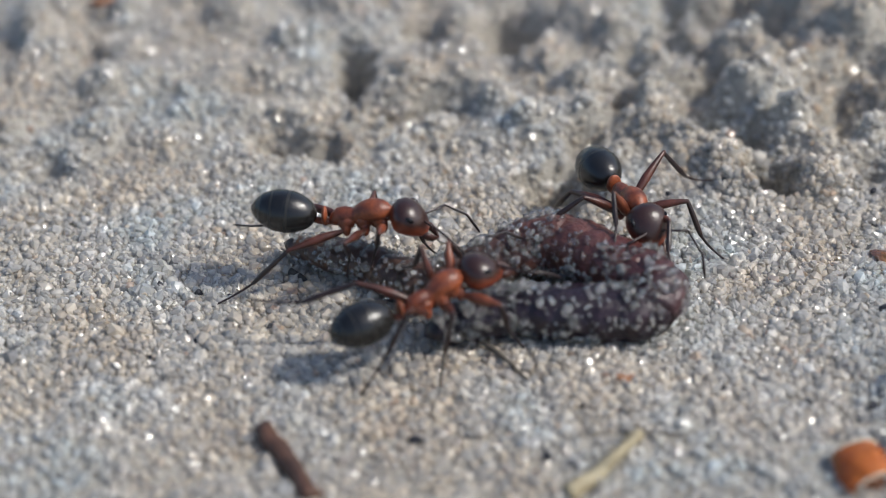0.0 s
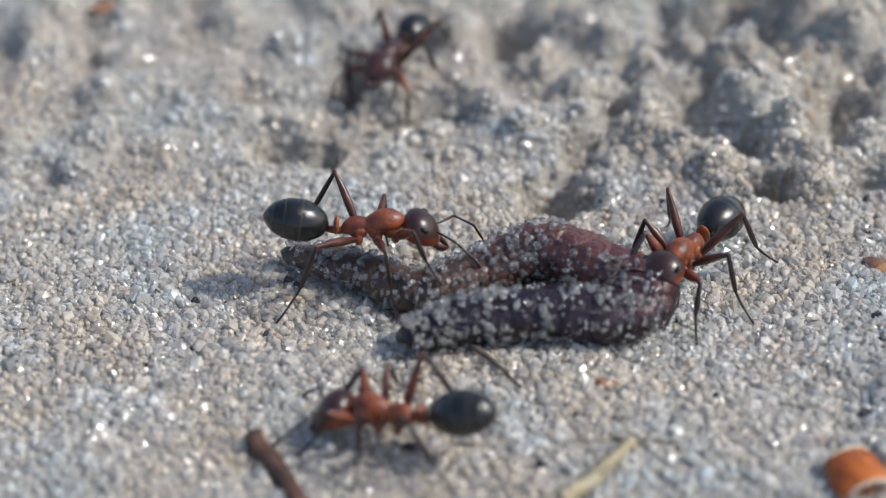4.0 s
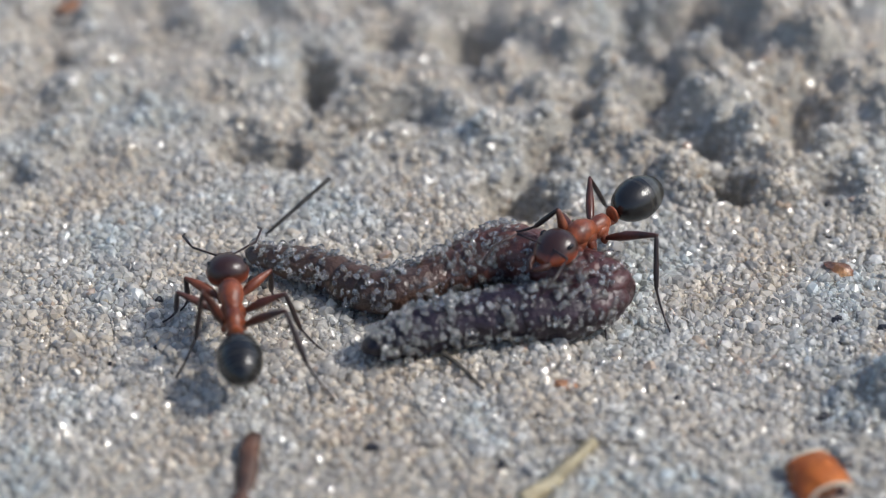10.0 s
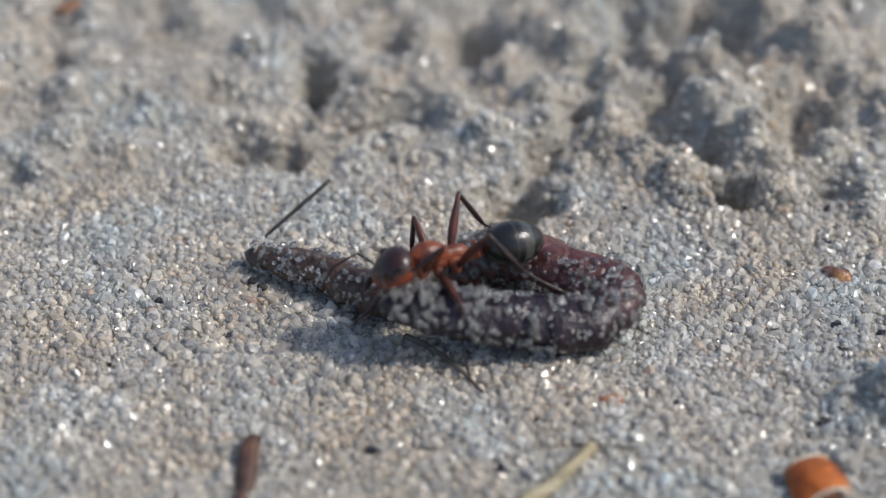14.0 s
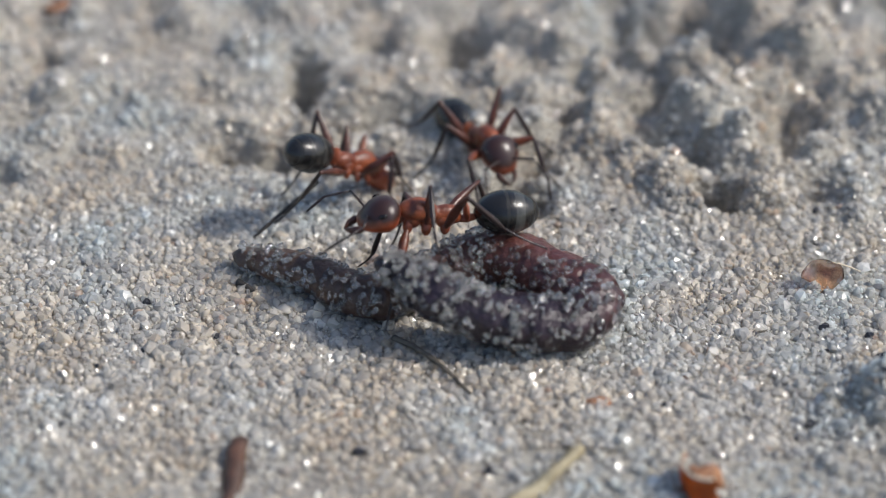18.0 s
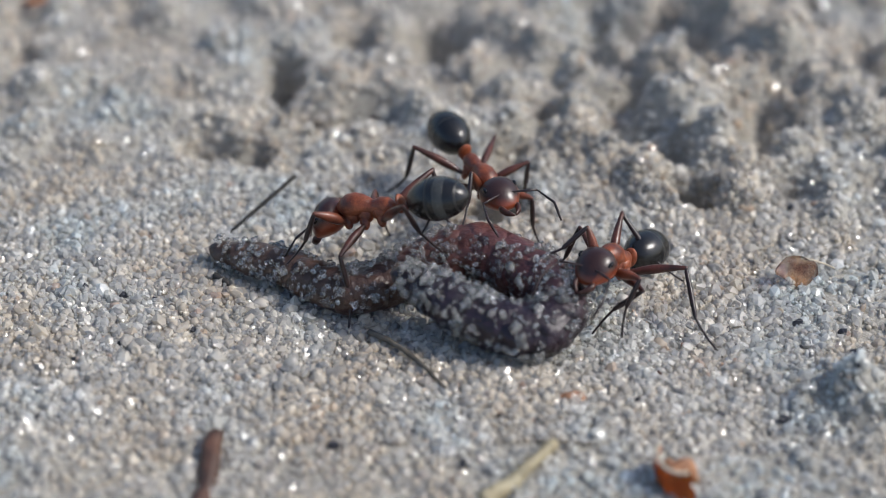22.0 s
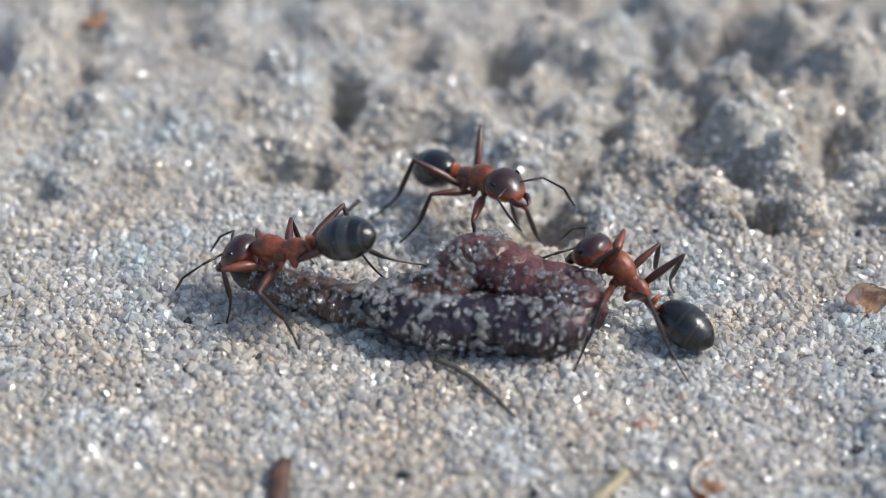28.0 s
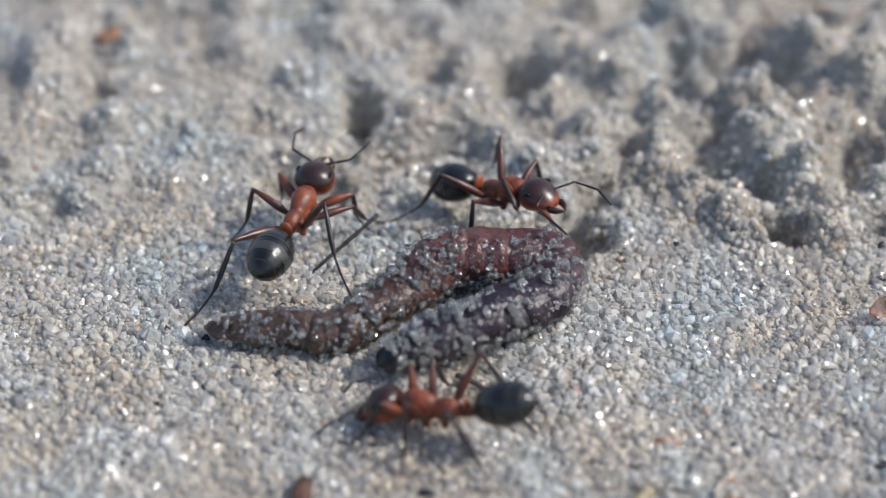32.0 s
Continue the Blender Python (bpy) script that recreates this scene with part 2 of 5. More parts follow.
# ---- the ground ----
HOLLOWS = [  # x, y, half length, half width, depth in mm
    (-5.3, 12.3, 0.8, 1.3, 2.6), (-7.7, 6.8, 1.4, 0.9, 1.6), (-6.1, 6.6, 0.8, 0.8, 1.4), (-1.6, 9.8, 1.3, 0.7, 1.5), (-4.9, 9.4, 1.2, 0.7, 0.9),
    (-3.3, 8.9, 1.3, 0.7, 1.0), (1.2, 15.1, 1.2, 1.6, 2.0), (-2.4, 14.8, 0.9, 0.8, 0.9), (7.5, 15.2, 1.5, 2.4, 1.4), (7.6, 12.0, 1.5, 2.0, 1.2),
    (9.1, 7.2, 1.4, 1.5, 1.1), (10.3, 6.5, 1.0, 0.9, 1.2), (10.5, 11.0, 1.1, 0.8, 1.0), (9.4, 11.3, 0.7, 1.0, 1.2), (4.0, 6.3, 0.8, 0.8, 1.0),
    (3.0, 3.5, 1.3, 1.3, 2.6), (11.1, 3.6, 1.0, 1.0, 3.1), (14.5, 7.7, 1.2, 1.9, 1.0), (-16.4, 13.4, 0.8, 0.8, 0.8), (10.2, 15.3, 1.0, 1.6, 1.0),
    (5.6, 8.9, 0.6, 0.7, 1.2), (15.3, 4.0, 1.0, 0.9, 1.0), (-17.2, 5.2, 1.2, 0.8, 0.8),
]
MOUNDS = [  # x, y, half length, half width, height in mm
    (16.1, -9.1, 1.5, 1.6, 0.85), (12.8, 11.0, 2.0, 1.6, 1.0), (11.5, 8.6, 1.0, 1.0, 0.8), (14.3, 5.6, 2.0, 1.2, 0.9), (8.3, 5.6, 1.7, 1.2, 0.7),
    (-3.0, 11.6, 3.2, 0.9, 0.45), (9.4, 2.4, 2.6, 1.1, 0.35), (15.0, 13.5, 2.2, 1.8, 1.3), (18.2, 8.0, 1.8, 2.0, 1.0), (4.6, 10.5, 1.5, 1.2, 0.5),
    (1.5, 8.0, 2.5, 1.0, 0.4),
]


clod_rng = random.Random(12)
CLODS = []
for _ in range(210):
    x, y = clod_rng.uniform(4, 22), clod_rng.uniform(2.5, 24)
    if y - 2 > (9 - x) * 0.9:
        CLODS.append((x, y, clod_rng.uniform(0.45, 1.15), clod_rng.uniform(0.25, 0.65)))
for _ in range(230):
    CLODS.append((clod_rng.uniform(-22, 8), clod_rng.uniform(6, 25), clod_rng.uniform(0.35, 1.1), clod_rng.uniform(0.12, 0.5)))
for _ in range(40):
    CLODS.append((clod_rng.gauss(16.0, 1.1), clod_rng.gauss(-9.1, 1.2), clod_rng.uniform(0.25, 0.55), clod_rng.uniform(0.12, 0.42)))


def terrain(x, y):
    """The ground's height at a place, all in mm."""
    z = 0.30 * noise.noise((x / 7, y / 7, 3.1)) + (0.13 + 0.42 * max(0.0, min(1.0, (y - 4) / 5))) * noise.noise((x / 2.2, y / 2.2, 7.7)) + 0.07 * noise.noise((x / 0.8, y / 0.8, 1.3))
    crumb = max(0.0, min(1.0, (x - 5) / 5)) * max(0.0, min(1.0, (y - 1) / 5))
    if crumb:
        z += crumb * (0.75 * noise.noise((x / 1.9, y / 1.9, 11.0)) + 0.6 * noise.noise((x / 0.9, y / 0.9, 5.0)))
    for cx, cy, a, b, d in HOLLOWS:
        q = ((x - cx) / a) ** 2 + ((y - cy) / b) ** 2
        if q < 7:
            q *= 1 + 0.55 * noise.noise((x * 0.9, y * 0.9, 9.0))
            z -= d * math.exp(-q * q * 0.7)
    for cx, cy, a, b, h in MOUNDS:
        q = ((x - cx) / a) ** 2 + ((y - cy) / b) ** 2
        if q < 7:
            z += h * math.exp(-q)
    for cx, cy, r, h in CLODS:
        q = ((x - cx) ** 2 + (y - cy) ** 2) / (r * r)
        if q < 5:
            z += h * math.exp(-q * q)
    return z


def ground_sheet():
    """One sheet: fine under the lens, wider and wider steps out to the horizon."""
    near = [i * 0.3 - 27 for i in range(181)]
    far = [27 * 1.6 ** k for k in range(1, 31)]
    xs = [-v for v in reversed(far)] + near + far
    verts = [(x * MM, y * MM, terrain(x, y) * MM - 0.00003 if abs(x) < 60 and abs(y) < 60 else 0.0) for y in xs for x in xs]
    n = len(xs)
    faces = [(j * n + i, j * n + i + 1, (j + 1) * n + i + 1, (j + 1) * n + i) for j in range(n - 1) for i in range(n - 1)]
    me = bpy.data.meshes.new("ground")
    me.from_pydata(verts, [], faces)
    me.polygons.foreach_set("use_smooth", [True] * len(me.polygons))
    me.materials.append(SAND)
    return tagged(new("ground", me), "pale grey and cream packed sand, lumpy and pitted", "sand", kind="structure")


def ico(level):
    bm = bmesh.new()
    bmesh.ops.create_icosphere(bm, subdivisions=level, radius=1)
    v, f = np.array([x.co[:] for x in bm.verts]), np.array([[q.index for q in p.verts] for p in bm.faces])
    bm.free()
    return v, f


def grain_mesh(name, centres, radii, level, rng, mats, rounded=0.12, glassy=0.55):
    """Many separate rounded grains joined into one mesh. Centres and radii in mm."""
    v, f = ico(level)
    n = len(centres)
    q = rng.normal(size=(n, 4))
    w, x, y, z = (q / np.linalg.norm(q, axis=1, keepdims=True)).T
    rot = np.stack([1 - 2 * (y * y + z * z), 2 * (x * y - z * w), 2 * (x * z + y * w), 2 * (x * y + z * w), 1 - 2 * (x * x + z * z), 2 * (y * z - x * w),
                    2 * (x * z - y * w), 2 * (y * z + x * w), 1 - 2 * (x * x + y * y)], -1).reshape(n, 3, 3)
    shape = v[None] * rng.uniform(0.55, 1.28, (n, 1, 3)) * (1 + rng.uniform(-0.26, 0.26, (n, len(v), 1)))
    co = np.einsum("nij,nvj->nvi", rot, shape) * np.asarray(radii)[:, None, None] + np.asarray(centres)[:, None]
    faces = (f[None] + (np.arange(n) * len(v))[:, None, None]).reshape(-1)
    me = bpy.data.meshes.new(name)
    me.vertices.add(n * len(v))
    me.vertices.foreach_set("co", (co * MM).astype(np.float32).reshape(-1))
    me.loops.add(len(faces))
    me.loops.foreach_set("vertex_index", faces.astype(np.int32))
    me.polygons.add(len(faces) // 3)
    me.polygons.foreach_set("loop_start", np.arange(0, len(faces), 3, dtype=np.int32))
    me.polygons.foreach_set("use_smooth", np.repeat(rng.uniform(size=n) < rounded, len(f)))
    if len(mats) > 1:
        me.polygons.foreach_set("material_index", np.repeat((rng.uniform(size=n) < glassy).astype(np.int32), len(f)))
    me.update()
    for m in mats:
        me.materials.append(m)
    return me


def sand_field(name, count, box, level, sizes, label, hole=None, seed=1, mats=None):
    rng = np.random.default_rng(seed)
    xy = rng.uniform((box[0], box[1]), (box[2], box[3]), (count, 2))
    if hole:
        xy = xy[~((xy[:, 0] > hole[0]) & (xy[:, 0] < hole[2]) & (xy[:, 1] > hole[1]) & (xy[:, 1] < hole[3]))]
    r = np.clip(rng.lognormal(math.log(sizes[0]), sizes[1], len(xy)), 0.045, 0.3)
    z = np.array([terrain(x, y) for x, y in xy]) + rng.uniform(-0.13, 0.05, len(xy))
    return tagged(new(name, grain_mesh(name, np.c_[xy, z], r, level, rng, mats or [GRAIN, GLASSY])), label, "sand", kind="stuff")


ground = ground_sheet()
NEAR, CORE = (-15, -11.5, 15.5, 5.0), (-12.5, -9.5, 13.0, 1.5)
sand_field("sand_grains", 6500, CORE, 2, (0.162, 0.3), "loose glassy quartz sand grains, pale grey, cream and amber", seed=1)
sand_field("sand_crystals", 8000, CORE, 1, (0.152, 0.32), "angular clear quartz sand grains", seed=5)
sand_field("sand_grains", 23000, NEAR, 1, (0.15, 0.3), "loose pale quartz sand grains round the caterpillar", hole=CORE, seed=4)
sand_field("sand_grains", 60000, (-24, -18, 24, 26), 1, (0.14, 0.32), "loose pale sand grains on lumpy ground", hole=NEAR, seed=2)
sand_field("fine_sand", 30000, NEAR, 1, (0.066, 0.25), "fine pale sand between the larger grains", seed=3, mats=[GRAIN])


# ---- the caterpillar ----
SEGMENTS, CAT_LENGTH = 24, 24.0


def cat_radius(u):
    """Half thickness in mm along the body, 0 at the tail end and 1 at the head end."""
    return float(np.interp(u, [0, 0.06, 0.2, 0.34, 0.41, 0.46, 0.6, 0.82, 0.92, 1.0], [0.45, 0.64, 0.8, 0.95, 1.12, 1.14, 1.12, 1.03, 0.92, 0.56]))


def larval_skin(u):
    """Skin that runs from brown at the tail through reddish to dark purple at the head end."""
    at = (0, 0.3, 0.42, 0.55, 0.68, 1.0)
    dark = np.array([(0.04, 0.022, 0.015), (0.03, 0.016, 0.012), (0.05, 0.022, 0.018), (0.05, 0.02, 0.02), (0.009, 0.005, 0.01), (0.007, 0.005, 0.011)])
    light = np.array([(0.12, 0.074, 0.052), (0.1, 0.054, 0.037), (0.16, 0.06, 0.044), (0.15, 0.05, 0.042), (0.036, 0.019, 0.026), (0.026, 0.018, 0.028)])
    pick = [tuple(float(np.interp(u, at, c[:, k])) for k in range(3)) for c in (dark, light)]
    return mottled("larval_skin", pick[0], pick[1], 750, 0.3, 0.00008, 6.0, 0.5)


def caterpillar():
    body = tagged(new("caterpillar"), "dead brown-purple caterpillar coated with clinging sand grains", "caterpillar")
    rng = np.random.default_rng(7)
    step = CAT_LENGTH / SEGMENTS
    made = []
    for i in range(SEGMENTS):
        u = (i + 0.5) / SEGMENTS
        r = cat_radius(u)
        bm = bmesh.new()
        half = step * 1.0
        st = []
        end = (i == 0) * -1 + (i == SEGMENTS - 1)
        for k in range(9):
            s = -1 + k / 4
            bulge = math.sqrt(max(0.0, 1 - (abs(s) ** 3.0) * 0.4))
            if end and s * end > 0:
                bulge = math.sqrt(max(0.03, 1 - s * s))
            crease = 1 - 0.05 * math.exp(-((s - 0.35) / 0.09) ** 2) - 0.045 * math.exp(-((s + 0.3) / 0.09) ** 2)
            st.append(((s * half, 0, 0), r * bulge * crease, r * bulge * crease * 0.94))
        tube(bm, st, 20)
        roughen(bm, 0.16, 0.8, i * 0.31)
        roughen(bm, 0.05, 0.3, i * 0.17)
        mat = larval_skin(u)
        seg = part("body_segment", bm, mat, body, ("brown wrinkled skin", "reddish translucent skin", "dark purple skin")[(u >= 0.36) + (u >= 0.62)])
        # grains cling on top and sides
        count = 84 if u < 0.3 else 105 if u < 0.62 else 118
        a = rng.uniform(-0.5, math.pi + 0.5, count)
        x = rng.uniform(-0.55, 0.55, count) * step
        # they stick in clusters, and leave bare skin between
        crust = np.array([noise.noise((p * 0.9 + i * 0.9, math.cos(q) * 1.6, math.sin(q) * 1.6 + 4.0)) for p, q in zip(x, a)])
        keep = crust + 0.5 * (abs(u - 0.4) < 0.05) + rng.normal(0, 0.4, count) > (-0.2 if u < 0.36 else -0.05 if u < 0.62 else -0.22)
        if 0.44 < u < 0.58:
            keep &= (a < 0.4) | (a > 1.5)
        a, x, crust = a[keep], x[keep], crust[keep]
        size = np.clip(rng.lognormal(math.log(0.098), 0.34, len(a)), 0.045, 0.17)
        out = size * 0.4 + np.clip(crust, 0, 0.6) * rng.uniform(0, 0.28, len(a))
        c = np.c_[x, np.cos(a) * (r * 0.96 + out), np.sin(a) * (r * 0.92 + out)]
        g = new("clinging_sand", grain_mesh("clinging_sand", c, size, 2, rng, [CLEAR], 0.85))
        g.parent = seg
        tagged(g, "glassy sand grains stuck to the skin", kind="stuff")
        made.append(seg)
    return body, made


cat, cat_segments = caterpillar()
BENDS = {}


def bend(t, *points):
    """The caterpillar's line at t seconds: points in mm from its tail end to its head end."""
    BENDS[t] = np.array([(x, y, z - 0.2 * min(1.0, max(0.0, 3.0 - z))) for x, y, z in points])


def spline(points, per=12):
    p = np.vstack([2 * points[0] - points[1], points, 2 * points[-1] - points[-2]])
    out = []
    for i in range(1, len(p) - 2):
        for k in range(per):
            s = k / per
            out.append(0.5 * (2 * p[i] + (p[i + 1] - p[i - 1]) * s + (2 * p[i - 1] - 5 * p[i] + 4 * p[i + 1] - p[i + 2]) * s * s
                              + (3 * p[i] - p[i - 1] - 3 * p[i + 1] + p[i + 2]) * s ** 3))
    return np.array(out + [p[-2]])


def cat_line(t):
    """The caterpillar's line at any time, blended between the bends."""
    ts = sorted(BENDS)
    k = max(0, min(len(ts) - 2, sum(x <= t for x in ts) - 1))
    s = min(1.0, max(0.0, (t - ts[k]) / (ts[k + 1] - ts[k])))
    s = s * s * (3 - 2 * s)
    return spline(BENDS[ts[k]] * (1 - s) + BENDS[ts[k + 1]] * s)


LINES = {}


def support(x, y, t):
    """The height in mm of what stands under a place: the sand or the caterpillar."""
    z = terrain(x, y) + 0.05
    key = round(t * 5) / 5
    if key not in LINES:
        LINES[key] = cat_line(key)
    line = LINES[key]
    d = np.hypot(line[:, 0] - x, line[:, 1] - y)
    near = d < 1.0
    if near.any():
        tops = line[near, 2] + np.sqrt(1.0 - d[near] ** 2) * 0.95
        z = max(z, float(tops.max()))
    return z


def caterpillar_moves():
    rows = [[] for _ in cat_segments]
    for t in sorted(BENDS):
        line = spline(BENDS[t])
        run = np.r_[0, np.cumsum(np.linalg.norm(np.diff(line, axis=0), axis=1))]
        for i in range(SEGMENTS):
            s = (i + 0.5) / SEGMENTS * run[-1]
            at = [np.array([np.interp(v, run, line[:, k]) for k in range(3)]) for v in (s - 0.5, s, s + 0.5)]
            q = Vector(at[2] - at[0]).to_track_quat("X", "Z")
            rows[i].append((t, Matrix.LocRotScale(Vector(at[1]) * MM, q, None)))
    for seg, r in zip(cat_segments, rows):
        walk(seg, r)


# ---- the ants ----
COXAE = [(0.8, 0.3, -0.4), (0.1, 0.34, -0.48), (-0.62, 0.32, -0.45)]
FEMUR, SHIN = [1.6, 1.85, 2.4], [2.35, 2.85, 3.8]
STANCE = [(2.7, 1.9), (0.2, 3.0), (-3.7, 2.5)]
KNEE = [(0.3, 0.6), (0.1, 0.75), (-0.3, 0.6)]
NECK = (1.16, 0.0, 0.1)
WAIST = -1.76


def ant_legs(ant, scale):
    """Two tubes a leg: the swollen thigh, and the shin with a slim foot that lies out along the ground."""
    legs = []
    for k in range(3):
        for side in (1, -1):
            f, s = FEMUR[k] * scale, SHIN[k] * scale
            bm = bmesh.new()
            thick = (0.2, 0.165, 0.175)[k] * scale
            tube(bm, [((-0.12, 0, 0), 0.08, 0.09), ((0.03, 0, 0), 0.13 * scale, 0.14 * scale), ((0.2, 0, 0.0), 0.1 * scale, 0.1 * scale), ((0.28 * f, 0, 0.02), thick * 0.86, thick * 0.95),
                      ((0.45 * f, 0, 0.04), thick, thick * 1.08), ((0.68 * f, 0, 0.04), thick * 0.82, thick * 0.88), ((0.88 * f, 0, 0.02), thick * 0.55, thick * 0.6),
                      ((0.98 * f, 0, 0), 0.085 * scale, 0.09 * scale), ((1.03 * f, 0, 0), 0.05, 0.05)], 10)
            leg = part("leg", bm, THIGH if k == 0 else LEG, ant)
            bm = bmesh.new()
            w, dip = 1.25 * scale, -0.1 * s
            tube(bm, [((-0.04, 0, 0), 0.05 * w, 0.05 * w), ((0.04 * s, 0, dip * 0.1), 0.066 * w, 0.07 * w), ((0.2 * s, 0, dip * 0.4), 0.078 * w, 0.085 * w), ((0.38 * s, 0, dip * 0.75), 0.088 * w, 0.09 * w),
                      ((0.5 * s, 0, dip * 0.97), 0.066 * w, 0.068 * w), ((0.53 * s, 0, dip), 0.04 * w, 0.04 * w), ((0.64 * s, 0, dip * 0.9), 0.04 * w, 0.04 * w), ((0.76 * s, 0, dip * 0.68), 0.036 * w, 0.036 * w),
                      ((0.78 * s, 0, dip * 0.64), 0.03 * w, 0.03 * w), ((0.88 * s, 0, dip * 0.36), 0.034 * w, 0.034 * w), ((0.96 * s, 0, dip * 0.1), 0.036 * w, 0.034 * w), ((s, 0, 0), 0.02 * w, 0.02 * w)], 8)
            for claw in (1, -1):
                tube(bm, [((0.97 * s, 0, 0), 0.014, 0.014), ((s, 0.05 * claw, 0.01), 0.013, 0.013), ((s + 0.05, 0.09 * claw, -0.03), 0.004, 0.004)], 5)
            shin = part("shin", bm, DARK, leg)
            legs.append((k, side, leg, shin))
    return legs


def ant_head(ant, scale, feelers, dusky):
    """A broad wedge of a head, widest behind the eyes, with toothed jaws and elbowed feelers."""
    w = scale * 1.05
    bm = bmesh.new()
    tube(bm, [((-0.08 * w, 0, -0.02 * w), 0.1 * w, 0.1 * w), ((-0.02 * w, 0, 0.0), 0.3 * w, 0.24 * w), ((0.08 * w, 0, 0.03 * w), 0.54 * w, 0.44 * w), ((0.28 * w, 0, 0.06 * w), 0.72 * w, 0.58 * w),
              ((0.52 * w, 0, 0.06 * w), 0.77 * w, 0.62 * w), ((0.82 * w, 0, 0.03 * w), 0.73 * w, 0.56 * w), ((1.1 * w, 0, -0.02 * w), 0.6 * w, 0.43 * w), ((1.3 * w, 0, -0.06 * w), 0.47 * w, 0.29 * w),
              ((1.42 * w, 0, -0.09 * w), 0.36 * w, 0.18 * w), ((1.48 * w, 0, -0.1 * w), 0.2 * w, 0.09 * w)], 20)
    bmesh.ops.subdivide_edges(bm, edges=bm.edges, cuts=1, smooth=0.6, use_grid_fill=True)
    head = part("head", bm, DUSKY if dusky else HEAD, ant, "dusky brown head" if dusky else "rust-red head with a dark brown crown")
    for side in (1, -1):
        part("eye", egg(bmesh.new(), (0.6 * w, 0.6 * w * side, 0.36 * w), (0.18 * w, 0.09 * w, 0.13 * w), 12, 8, Matrix.Rotation(side * -0.6, 4, "X")), EYE, head, "glossy black eye")
        bm = tube(bmesh.new(), [((1.3 * w, 0.32 * w * side, -0.1 * w), 0.1 * w, 0.13 * w), ((1.52 * w, 0.33 * w * side, -0.12 * w), 0.12 * w, 0.16 * w),
                               ((1.74 * w, 0.24 * w * side, -0.15 * w), 0.1 * w, 0.14 * w), ((1.88 * w, 0.1 * w * side, -0.17 * w), 0.05 * w, 0.09 * w), ((1.96 * w, 0.02 * w * side, -0.18 * w), 0.02 * w, 0.04 * w)], 8)
        part("mandible", bm, LEG, head, "dark toothed mandible")
        out, fwd, up = feelers
        a = Vector((1.08 * w, 0.2 * w * side, 0.34 * w))
        b = a + Vector((0.55 * fwd, 0.9 * out * side, 0.55 * up)) * w * 1.15
        c = b + Vector((1.25, 0.35 * side, -0.2)) * w * 0.75
        d = c + Vector((0.9, -0.1 * side, -0.5)) * w * 0.8
        bm = tube(bmesh.new(), [(a, 0.05 * w, 0.05 * w), (a.lerp(b, 0.12), 0.038 * w, 0.038 * w), (a.lerp(b, 0.6), 0.046 * w, 0.046 * w), (b, 0.052 * w, 0.052 * w)], 7)
        tube(bm, [(b, 0.032 * w, 0.032 * w), (b.lerp(c, 0.5), 0.046 * w, 0.046 * w), (c, 0.052 * w, 0.052 * w), (c.lerp(d, 0.6), 0.054 * w, 0.054 * w), (d, 0.034 * w, 0.034 * w)], 7)
        part("antenna", bm, DARK, head, "elbowed dark antenna")
    head.location = Vector(NECK) * scale * MM
    return head


